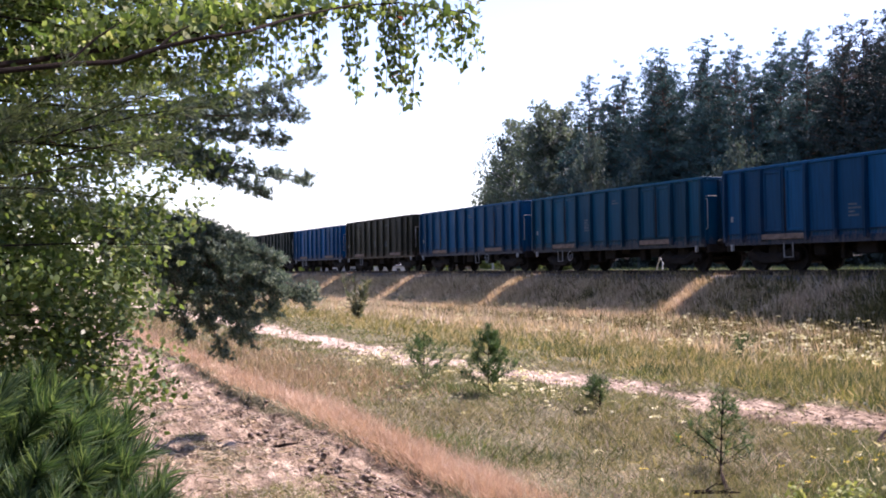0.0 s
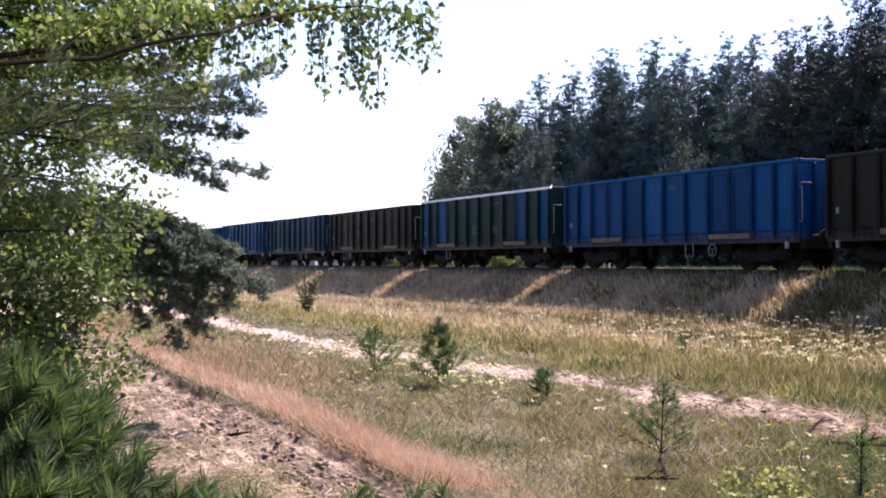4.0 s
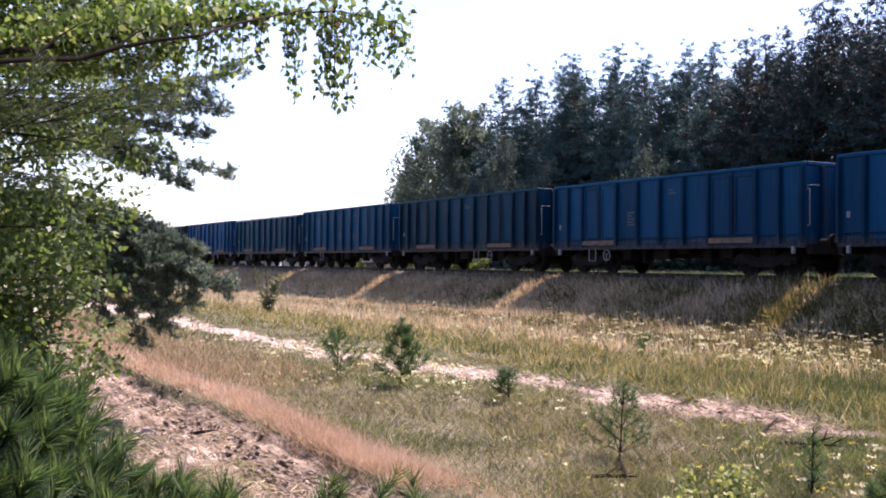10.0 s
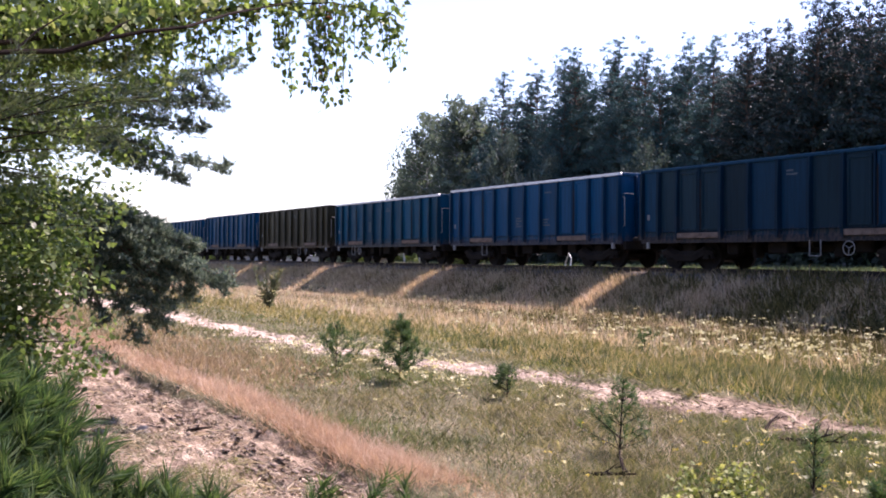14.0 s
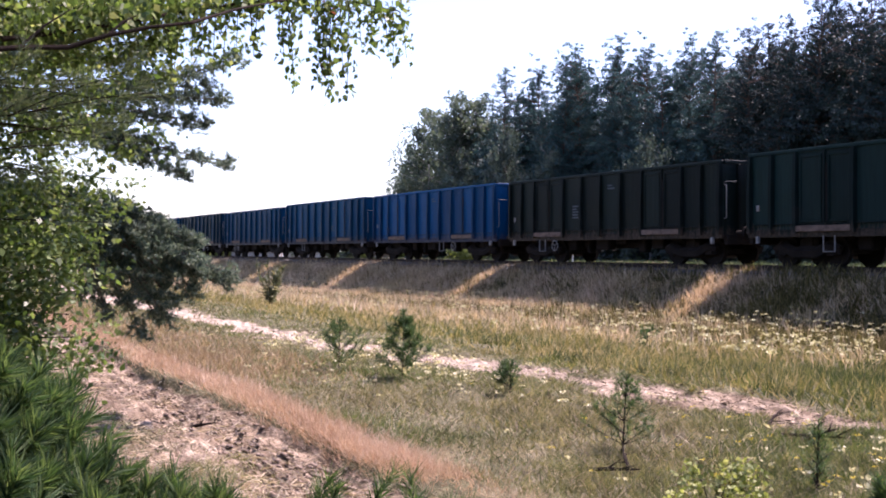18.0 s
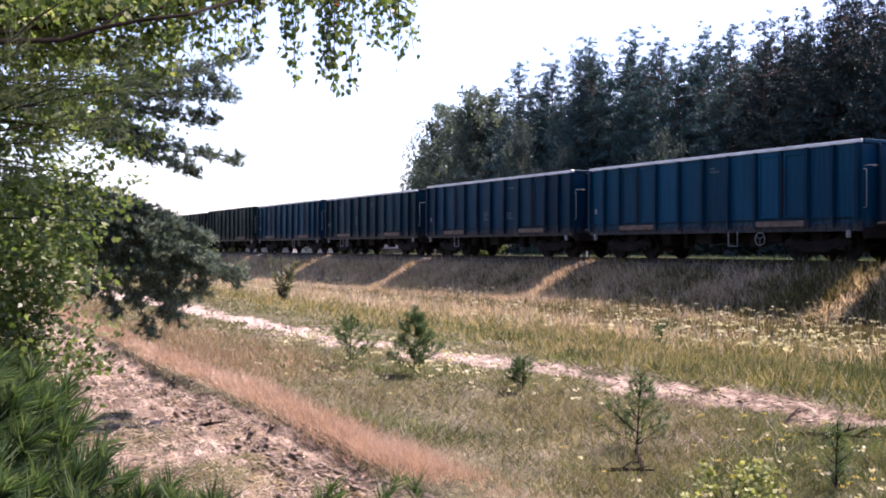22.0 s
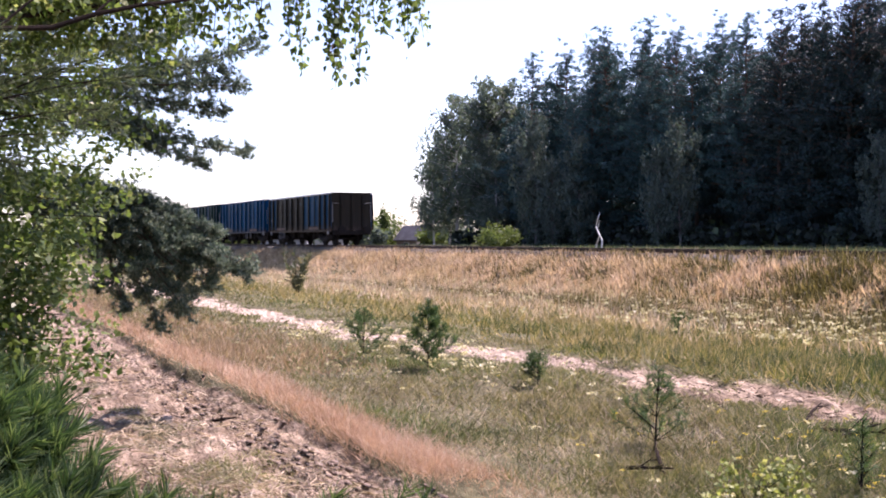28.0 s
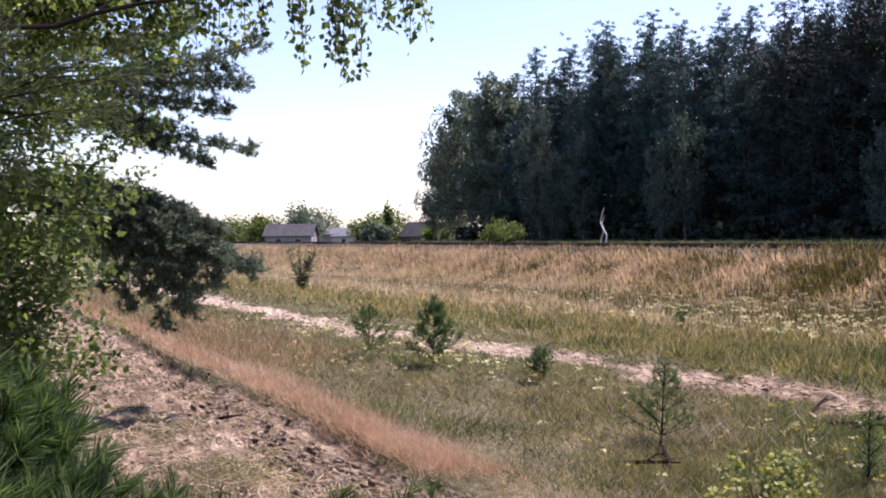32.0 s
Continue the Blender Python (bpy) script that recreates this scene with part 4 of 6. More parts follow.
# ---------- grass ----------
def scatter(r, n, x0, x1, y0, y1, power=2.0):
    """Spots in a strip, denser towards the near end of the path at x = 0."""
    u = r.random(n)
    a, b = 1 / abs(x0), 1 / abs(x1)
    x = -1 / (a + (b - a) * u ** 1.0) if power == 2.0 else r.uniform(x0, x1, n)
    return x, r.uniform(y0, y1, n)


def turf(name, n, x0, x1, y0, y1, tall, mat, label, seed, width=0.004, keep=None, lean=0.35, patchy=0.5, bare=False):
    r = np.random.default_rng(seed)
    x, y = scatter(r, n, x0, x1, y0, y1)
    ok = r.random(n) > sandiness(x, y) * (0.0 if bare else 1.15)
    ok &= (0.5 + 0.5 * wave(x * 1.7 + seed, y * 1.9)) > patchy * r.random(n)
    if keep is not None:
        ok &= r.random(n) < keep(x, y)
    x, y = x[ok], y[ok]
    n = len(x)
    z = height(x, y) - 0.01
    dist = np.hypot(x, y)
    base = np.stack([x, y, z], 1)
    h = tall * r.uniform(0.45, 1.15, n) * (0.8 + 0.3 * wave(x * 0.8 + seed, y * 0.9))
    d = unit(np.stack([r.normal(size=n) * lean, r.normal(size=n) * lean, np.ones(n)], 1))
    tip = base + d * h[:, None]
    bend = np.stack([r.normal(size=n), r.normal(size=n), np.zeros(n)], 1) * h[:, None] * 0.08
    w = width * (1.25 if x1 <= -6 else 1.0) * np.clip(dist / 9.0, 0.6, 3.5) * r.uniform(0.6, 1.3, n)
    v, f = slips(base, tip, w * 1.15, r) if x1 <= -6 or n > 30000 else blades(base, tip, w, bend, r)
    return stuff(name, v, f, mat, label, "grass")


def along(strip, none, full):
    """Thins a strip out along the track, from nothing to all of it."""
    return lambda x, y: strip(x, y) * np.clip((x - none) / (full - none), 0.12, 1)


def clumped(lo, hi, blur, scale=2.2):
    """Like soft, and gathered in tufts with gaps between."""
    edge = soft(lo, hi, blur)
    return lambda x, y: edge(x, y) * np.clip((rugged(x * scale + 3, y * scale) - 0.36) * 5.0, 0.08, 1)


def soft(lo, hi, blur):
    """A strip across the track that thins out at both edges."""
    return lambda x, y: np.clip(np.minimum(y - lo, hi - y) / blur + (rugged(x * 0.7, y * 0.7) - 0.5) * 1.6, 0, 1)


def meadow():
    turf("tall_dry_grass", 250000, -80, -11, 18.2, 23.2, 0.46, MAT_STRAW, "tall dry straw-coloured grass on the railway bank", 21, 0.0047, along(soft(18.6, 23.6, 0.8), -16, -34), 0.6, 0.7)
    turf("tall_dry_grass", 60000, -85, -12, 21.6, 24.1, 0.34, MAT_BROWN, "dull brown grass beside the ballast", 20, 0.006, along(soft(21.4, 24.4, 0.5), -20, -42), 0.5, 0.5)
    turf("meadow_grass", 150000, -50, -9, 16.5, 24.2, 0.52, MAT_DARK, "dull olive-green grass high on the railway bank", 18, 0.0055, along(clumped(14.0, 24.4, 2.0), -50, -30), 0.55, 0.5)
    turf("seed_stalks", 26000, -75, -10, 12.0, 23.2, 0.8, MAT_PALE, "pale thin seed stalks above the meadow grass", 19, 0.003, along(clumped(12.0, 23.8, 4.0, 0.9), -12, -32), 0.35, 0.5)
    turf("tall_dry_grass", 90000, -70, -10, 10.0, 19.5, 0.46, MAT_STRAW, "tall dry straw-coloured grass below the railway bank", 22, 0.0045, along(clumped(11.5, 20.5, 3.5), -13, -32), 0.6, 0.9)
    turf("meadow_grass", 270000, -60, -6, 7.6, 21.5, 0.3, MAT_OLIVE, "yellow-green meadow grass below the railway bank", 23, 0.0042, soft(7.4, 22.5, 3.0), 0.95, 0.8)
    turf("lush_grass", 110000, -22, -5, 8.0, 20.5, 0.34, MAT_LUSH, "dark lush meadow grass below the railway bank", 43, 0.0048, along(clumped(7.8, 21.0, 1.5, 1.1), -21, -11), 0.7, 0.6)
    turf("lush_grass", 34000, -9, -3.2, 3.6, 7.2, 0.15, MAT_LUSH, "dark tufts of short grass beside the sandy rut", 44, 0.0036, along(clumped(3.4, 7.4, 0.5, 1.6), -9.5, -5.5), 1.0, 0.6)
    turf("short_grass", 170000, -40, -3.2, 3.3, 8.2, 0.17, MAT_GREEN, "short green grass between the two sandy ruts", 24, 0.004, None, 1.1, 0.7)
    turf("short_grass", 15000, -40, -3.2, 3.3, 8.6, 0.16, MAT_DRY, "thin dry grass between the two sandy ruts", 25, 0.0032, None, 1.1, 0.9)
    turf("withered_stalks", 4500, -13, -3.3, 3.5, 7.0, 0.24, MAT_PALE, "pale withered stalks lying over the short grass", 36, 0.0026, None, 1.7, 0.9)
    turf("withered_stalks", 5000, -13, -3.3, 3.5, 7.0, 0.2, MAT_DEAD, "brown withered stalks lying over the short grass", 37, 0.003, None, 1.5, 0.9)
    turf("red_grass", 125000, -26, -3.0, 2.8, 3.75, 0.17, MAT_RED, "fine reddish dry grass along the rut", 26, 0.0024, lambda x, y: np.exp(-((y - 3.16 - 0.05 * np.sin(x)) / 0.18) ** 2) * 1.4 * np.clip((-5.5 - x) / 0.8 + (rugged(x * 2.0, y * 2.0) - 0.5), 0.06, 1), 0.75, 0.6)
    turf("red_grass", 16000, -16, -5.6, 2.9, 3.6, 0.22, MAT_PINK, "pale feathery seed heads above the reddish grass", 47, 0.0014, lambda x, y: np.exp(-((y - 3.18 - 0.05 * np.sin(x)) / 0.17) ** 2) * np.clip((rugged(x * 1.7 + 4, y * 2.0) - 0.35) * 5, 0.1, 1), 1.0, 0.5)
    turf("short_grass", 16000, -7.2, -3.2, 3.1, 4.3, 0.1, MAT_PALE, "bleached dry grass at the end of the reddish strip", 48, 0.0026, lambda x, y: np.clip((rugged(x * 1.4 + 1, y * 1.6) - 0.38) * 5, 0, 1) * np.clip((x + 7.2) / 1.0, 0, 1), 1.6, 0.4)
    turf("dry_grass", 22000, -34, -10.5, 3.3, 5.2, 0.22, MAT_BROWN, "soft dull brown grass beside the far end of the rut", 49, 0.0036, lambda x, y: np.clip((5.3 - y) / 1.2, 0, 1) * np.clip((-10.5 - x) / 3, 0, 1), 0.8, 0.6)
    turf("near_grass", 60000, -20, -2.2, -1.5, 2.7, 0.11, MAT_DRY, "thin dry grass on the sandy path", 27, 0.003, None, 1.0, 0.9)
    turf("near_grass", 26000, -12, -2.2, -1.5, 1.6, 0.1, MAT_GREEN, "short green grass beside the sandy path", 28, 0.003, None, 0.8, 1.0)
    turf("near_grass", 16000, -10.5, -4.0, 1.3, 2.3, 0.09, MAT_GREEN, "tufts of short green grass on the sandy hump", 38, 0.0028, lambda x, y: np.clip((rugged(x * 1.6 + 5, y * 2.4) - 0.42) * 5, 0, 1), 0.9, 0.6)
    turf("near_grass", 15000, -9.5, -4.6, 1.0, 2.35, 0.09, MAT_PATCH, "pale green grass tufts on the sandy path", 45, 0.003, lambda x, y: np.clip((rugged(x * 1.1 + 2, y * 1.8) - 0.5) * 6, 0, 1), 1.0, 0.5, True)
    turf("near_grass", 9000, -12, -3.6, 0.4, 2.4, 0.1, MAT_DRY, "dry grass lying on the sandy path", 46, 0.003, lambda x, y: np.clip((rugged(x * 1.5 + 8, y * 2.6) - 0.45) * 4, 0, 1), 1.8, 0.5, True)
    for x0, x1, y0, y1, n, seed in ((-22, 14, -9, 0.4, 30000, 41), (-3, 16, 3.2, 22, 45000, 42)):
        r = np.random.default_rng(seed)
        x, y = r.uniform(x0, x1, n), r.uniform(y0, y1, n)
        ok = (r.random(n) > sandiness(x, y)) & (np.hypot(x - 0.1, y) > 0.7)
        base = np.stack([x, y, height(x, y) - 0.01], 1)[ok]
        d = unit(r.normal(size=base.shape) * np.array([0.7, 0.7, 0.0]) + np.array([0, 0, 1.0]))
        v, f = slips(base, base + d * r.uniform(0.06, 0.2, (len(base), 1)), np.full(len(base), 0.008), r)
        stuff("open_grass", v, f, MAT_OLIVE, "thin dry meadow grass off the path", "grass")
    turf("verge_grass", 26000, -110, -40, 26.8, 36.0, 0.36, MAT_DRY, "thin dry grass behind the railway", 29, 0.006, None, 0.6)
    turf("verge_grass", 36000, -95, -18, 27.2, 49.0, 0.36, MAT_SLIM, "rough grey-green grass between the railway and the wood", 30, 0.007, None, 0.7)


def litter():
    """Dead stalks and crumbs of earth on the churned sand."""
    r = np.random.default_rng(35)
    n = 26000
    x, y = scatter(r, n, -22, -3.5, 0.3, 2.9)
    ok = rugged(x * 1.3, y * 2.0) > 0.25 + 0.35 * r.random(n)
    x, y = x[ok], y[ok]
    n = len(x)
    a = r.uniform(0, 6.28, n)
    base = np.stack([x, y, height(x, y) + 0.006], 1)
    d = np.stack([np.cos(a) * 1.3, np.sin(a) * 0.6, r.uniform(0.0, 0.35, n)], 1)
    v, f = slips(base, base + d * r.uniform(0.04, 0.13, (n, 1)), r.uniform(0.002, 0.0045, n) * np.clip(np.hypot(x, y) / 7, 0.7, 2), r)
    stuff("dead_stalks", v, f, MAT_DRY, "dead stalks strewn over the churned sand", "litter")
    n = 17000
    x, y = scatter(r, n, -20, -3.8, 0.5, 2.75)
    ok = rugged(x * 1.1 + 9, y * 2.6) > 0.42 + 0.25 * r.random(n)
    x, y = x[ok], y[ok]
    n = len(x)
    a = r.uniform(0, 6.28, n)
    base = np.stack([x, y, height(x, y) + 0.004], 1)
    d = np.stack([np.cos(a) * 1.4, np.sin(a) * 0.5, r.uniform(0.0, 0.4, n)], 1)
    v, f = slips(base, base + d * r.uniform(0.03, 0.14, (n, 1)), r.uniform(0.003, 0.008, n) * np.clip(np.hypot(x, y) / 8, 0.7, 2), r)
    stuff("dead_leaves", v, f, MAT_DEAD, "brown dead bits of plants on the churned sand", "litter")
    n = 7000
    x, y = scatter(r, n, -20, -3.6, 0.4, 2.75)
    ok = rugged(x * 0.9 + 21, y * 2.4) > 0.34 + 0.3 * r.random(n)
    x, y = x[ok], y[ok]
    n = len(x)
    a = r.normal(size=n) * 0.55 + np.where(r.random(n) < 0.5, 0.1, 3.2)
    base = np.stack([x, y, height(x, y) + 0.008], 1)
    d = np.stack([np.cos(a), np.sin(a), r.uniform(0.0, 0.22, n)], 1) * r.uniform(0.08, 0.26, (n, 1))
    bend = np.stack([-d[:, 1], d[:, 0], np.abs(d[:, 0]) * 0.3], 1) * r.normal(size=(n, 1)) * 0.2
    v, f = blades(base, base + d, r.uniform(0.003, 0.006, n) * np.clip(np.hypot(x, y) / 8, 0.8, 2), bend, r)
    stuff("fallen_straw", v, f, MAT_PALE, "bleached straw lying along the sandy rut", "litter")
    n = 3000
    x, y = scatter(r, n, -20, -4.0, 5.4, 8.7)
    y = rut_mid(x) + r.normal(size=n) * 0.5
    a = r.uniform(0, 6.28, n)
    base = np.stack([x, y, height(x, y) + 0.004], 1)
    d = np.stack([np.cos(a) * 1.4, np.sin(a) * 0.6, r.uniform(0.0, 0.5, n)], 1)
    v, f = slips(base, base + d * r.uniform(0.03, 0.12, (n, 1)), r.uniform(0.003, 0.008, n) * np.clip(np.hypot(x, y) / 9, 0.7, 2), r)
    stuff("dead_leaves", v, f, MAT_DEAD, "brown dead bits of plants on the far rut", "litter")
    n = 5200
    x = scatter(r, n, -24, -3.5, 0, 1)[0]
    y = np.where(r.random(n) < 0.8, 2.5 + r.normal(size=n) * 0.16, r.uniform(0.5, 2.7, n))
    s = np.minimum(r.gamma(1.1, 0.011, n), 0.036)[:, None]
    c = np.stack([x, y, height(x, y)], 1) + np.array([0, 0, 0.3]) * s
    corner = np.array([[1, 0, 0], [0, 1, 0], [-1, 0, 0], [0, -1, 0], [0, 0, 0.8], [0, 0, -0.6]], float)
    v = (c[:, None] + corner[None] * np.array([2.4, 1.0, 0.5]) * r.uniform(0.3, 1.5, (n, 6, 1)) * s[:, None]).reshape(-1, 3)
    tri = np.array([[0, 1, 4], [1, 2, 4], [2, 3, 4], [3, 0, 4], [1, 0, 5], [2, 1, 5], [3, 2, 5], [0, 3, 5]])
    stuff("earth_clods", v, (np.arange(n)[:, None, None] * 6 + tri[None]).reshape(-1, 3), MAT_CLOD, "crumbled clods of earth along the rut", "clods")


MAT_DEAD = foliage("dead_brown_bits", [(0.0, (0.06, 0.042, 0.032)), (0.7, (0.13, 0.09, 0.066)), (1.0, (0.24, 0.17, 0.125))], 0.1)
MAT_BROWN = foliage("dull_brown_grass", [(0.0, (0.2, 0.135, 0.08)), (0.6, (0.38, 0.275, 0.165)), (1.0, (0.54, 0.42, 0.27))], 0.4, tint=(1.05, 1.0, 0.8))
MAT_PATCH = foliage("pale_green_grass", [(0.0, (0.13, 0.14, 0.05)), (0.6, (0.26, 0.26, 0.11)), (1.0, (0.45, 0.4, 0.22))], 0.4, tint=(1.05, 1.08, 0.65))
MAT_PINK = foliage("pinkish_seed_heads", [(0.0, (0.5, 0.33, 0.24)), (0.7, (0.68, 0.5, 0.37)), (1.0, (0.8, 0.66, 0.5))], 0.45, tint=(1.05, 1.0, 0.85))
MAT_PALE = foliage("pale_seed_stalks", [(0.0, (0.3, 0.24, 0.15)), (0.6, (0.5, 0.41, 0.28)), (1.0, (0.68, 0.58, 0.42))], 0.35, tint=(1.05, 1.0, 0.8))
MAT_DARK = foliage("dull_olive_grass", [(0.0, (0.05, 0.05, 0.016)), (0.6, (0.14, 0.125, 0.042)), (1.0, (0.32, 0.265, 0.12))], 0.35, tint=(1.08, 1.05, 0.65), patch=0.5, grain=1.6)
MAT_LUSH = foliage("lush_dark_grass", [(0.0, (0.03, 0.05, 0.016)), (0.6, (0.075, 0.1, 0.034)), (0.9, (0.15, 0.16, 0.06)), (1.0, (0.4, 0.34, 0.2))], 0.4, tint=(1.05, 1.12, 0.6), patch=0.45, grain=1.6)
MAT_CLOD = plain("dark_sandy_clods", (0.07, 0.049, 0.038), (0.24, 0.175, 0.13), 7.0, 0.95)
litter()
meadow()


def flowers(name, n, x0, x1, y0, y1, tall, size, mat, label, seed):
    r = np.random.default_rng(seed)
    x, y = scatter(r, n, x0, x1, y0, y1)
    ok = rugged(x * 0.5 + seed, y * 0.9) > 0.3 + 0.4 * r.random(n)
    ok &= sandiness(x, y) < 0.2
    x, y = x[ok], y[ok]
    n = len(x)
    top = np.stack([x, y, height(x, y) + tall * r.uniform(0.6, 1.15, n)], 1)
    k = 9
    c = np.repeat(top, k, 0) + r.normal(size=(n * k, 3)) * size * np.array([0.9, 0.9, 0.22])
    v, f = leaves(c, np.full(n * k, size * 0.95) * r.uniform(0.6, 1.2, n * k), r, 0.0, 0.9)
    stuff(name, v, f, mat, label, "flowers")


flowers("cream_flowers", 1350, -44, -8, 8.4, 21.0, 0.58, 0.038, MAT_FLOWER, "cream-white flower heads among the meadow grass", 31)
flowers("cream_flowers", 330, -18, -3.5, 3.7, 6.3, 0.22, 0.024, MAT_FLOWER, "small cream flower heads in the short grass", 32)
flowers("cream_flowers", 420, -14, -9, 4.6, 6.2, 0.3, 0.032, MAT_FLOWER, "cream flower heads round the small pines", 34)
flowers("yellow_flowers", 120, -12, -3.5, 3.9, 6.6, 0.2, 0.014, MAT_YELLOW, "small yellow flowers in the short grass", 33)


# ---------- near trees and shrubs ----------
def spot(az, dist, z):
    """A place by its bearing from the start of the rails' far end, its distance and its height."""
    return np.array([-math.cos(radians(az)) * dist, math.sin(radians(az)) * dist, z])


def branch_curve(a, b, sag, n=7):
    a, b = np.asarray(a, float), np.asarray(b, float)
    return [a + (b - a) * k + np.array([0, 0, sag * math.sin(k * math.pi)]) for k in np.linspace(0, 1, n)]


TWIGS = []


def leafy_birch():
    """The birch whose boughs hang in from the side; its trunk stands off the path."""
    r = np.random.default_rng(41)
    t = tagged(anchor("birch_tree", Matrix.Translation((-3.7, -1.5, 0.0))), "young birch with dense yellow-green leaves overhanging the path", "tree")
    root = np.array([-3.7, -1.5, 0.0])
    bm = bmesh.new()
    tube(bm, [(0, 0, -0.1), (0.05, 0.02, 1.2), (-0.03, 0.06, 2.4), (0.04, 0.1, 3.8), (0.0, 0.12, 5.2)], [0.085, 0.075, 0.06, 0.04, 0.012], 9)
    part("trunk", bm, MAT_BIRCH_BARK, t)
    # boughs: bearing, distance, height of the tip, sag
    tips = [(10.6, 4.2, 2.52, 0.08), (10.4, 4.0, 2.4, 0.1), (10.0, 4.3, 2.2, 0.1), (9.6, 4.1, 2.02, 0.12), (9.2, 4.2, 1.87, 0.12), (8.8, 3.9, 1.68, 0.12),
            (8.4, 4.1, 1.57, 0.14), (7.8, 4.0, 1.48, 0.12), (7.0, 4.2, 1.36, 0.14), (7.8, 3.9, 1.24, 0.16), (7.6, 4.0, 1.32, 0.16), (6.0, 4.4, 1.75, 0.1),
            (6.5, 4.5, 2.1, 0.1), (6.0, 4.6, 2.45, 0.1), (4.5, 4.2, 1.5, 0.1), (3.0, 4.5, 1.9, 0.1), (3.5, 4.4, 2.3, 0.1), (7.5, 4.6, 2.65, 0.1), (2.5, 4.2, 1.3, 0.1),
            (5.0, 4.1, 2.75, 0.1), (8.5, 4.6, 1.75, 0.1), (5.0, 4.3, 1.15, 0.1), (1.0, 4.4, 1.5, 0.1), (1.0, 4.4, 2.2, 0.1), (7.8, 4.35, 2.3, 0.1), (12.5, 4.3, 2.62, 0.05), (7.5, 3.9, 1.12, 0.14), (7.6, 4.0, 1.17, 0.14), (6.5, 4.0, 1.02, 0.14), (5.0, 4.0, 0.97, 0.14), (3.0, 4.0, 1.0, 0.14), (7.4, 3.9, 1.03, 0.14), (7.4, 3.95, 1.4, 0.12), (4.0, 4.3, 2.6, 0.1), (6.0, 4.4, 2.7, 0.1), (8.0, 4.3, 2.72, 0.1), (10.0, 4.4, 2.7, 0.1), (12.0, 4.5, 2.75, 0.1), (13.5, 4.4, 2.68, 0.1), (11.5, 4.2, 2.45, 0.1), (9.0, 4.6, 2.9, 0.1), (2.0, 4.4, 2.75, 0.1)]
    tips += [(az, 5.2 + 0.4 * r.random(), z, 0.1) for az, z in ((8.5, 2.5), (8.8, 2.2), (8.2, 1.95), (8.0, 1.7), (7.4, 1.45), (5.5, 2.8), (5.5, 2.35), (5.6, 2.0), (5.0, 1.65), (4.8, 1.3), (2.5, 2.6), (2.0, 2.1), (2.2, 1.7), (1.5, 1.25), (6.8, 1.2), (9.2, 2.75))]
    ends = [spot(az - (0.8 if z < 1.6 else 0.0), dist, z) - root for az, dist, z, sag in tips]
    for j in range(26):
        a, up = 2.4 * j, 1.3 + 3.7 * (j + 0.5) / 26
        far = np.array([math.cos(a), math.sin(a), 0.0]) * (1.15 - 0.17 * up)
        if far[1] < 0.25 or up > 3.4:
            ends.append(far + np.array([0, 0.05, up]))
    for tip in ends:
        sag = 0.1
        a = np.array([0.0, 0.05, max(0.5, tip[2] - 0.25 + r.uniform(-0.1, 0.2))])
        pts = branch_curve(a, tip, sag)
        bm = bmesh.new()
        tube(bm, [tuple(p) for p in pts], list(np.linspace(0.009, 0.002, len(pts))), 5)
        bough = part("bough", bm, MAT_TWIG, t)
        n = 1700
        sprays = 36
        k = np.repeat(np.clip(r.beta(1.7, 1.0, sprays), 0.15, 1.0), n // sprays + 1)[:n]
        c = np.array([np.interp(k, np.linspace(0, 1, len(pts)), [p[j] for p in pts]) for j in range(3)]).T
        off = np.repeat(np.clip(r.normal(size=(sprays, 3)), -1.7, 1.7) * np.array([0.17, 0.085, 0.13]), n // sprays + 1, 0)[:n]
        c = c + off * (0.7 + 0.4 * k[:, None]) + r.normal(size=(n, 3)) * np.array([0.06, 0.05, 0.03]) - np.array([0, 0, 0.04])
        v, f = leaves(c, r.uniform(0.019, 0.034, n), r, 0.3, 0.72, 1.3)
        leafage("leaves", v, f, MAT_BIRCH, bough)
    # the long dark bough across the top, with hanging twigs
    line = [spot(-14, 3.9, 2.1), spot(3.8, 3.7, 2.33), spot(8.0, 3.75, 2.40), spot(12.0, 3.9, 2.50), spot(17.0, 4.1, 2.62), spot(22.0, 4.15, 2.66), spot(25.8, 4.2, 2.62)]
    bm = bmesh.new()
    tube(bm, [tuple(p - root) for p in line], [0.015, 0.011, 0.009, 0.008, 0.006, 0.004, 0.003], 6)
    long = part("bough", bm, MAT_TWIG, t, "long dark overhanging bough")
    front = [spot(-14, 3.4, 2.05), spot(3.8, 3.25, 2.215), spot(6.4, 3.25, 2.228), spot(8.5, 3.25, 2.275), spot(10.8, 3.25, 2.31), spot(13.2, 3.3, 2.345), spot(16.0, 3.6, 2.47), spot(20.0, 4.1, 2.65)]
    bm = bmesh.new()
    tube(bm, [tuple(p - root) for p in front], [0.012, 0.0085, 0.008, 0.0075, 0.0065, 0.006, 0.005, 0.003], 7)
    for a, b in ((front[3], spot(10.2, 3.3, 2.36)), (front[1], spot(6.5, 3.3, 2.36)), (front[4], spot(12.0, 3.2, 2.29))):
        tube(bm, [tuple(a - root), tuple((a + b) / 2 - root + np.array([0, 0, 0.01])), tuple(b - root)], [0.005, 0.004, 0.002], 5)
    part("bough", bm, MAT_TWIG, t, "dark crooked bough crossing in front of the leaves")
    fork = [spot(3.0, 4.1, 2.43), spot(8.0, 4.15, 2.56), spot(14.0, 4.3, 2.72)]
    bm = bmesh.new()
    tube(bm, [tuple(p - root) for p in fork], [0.011, 0.008, 0.004], 5)
    part("bough", bm, MAT_TWIG, t)
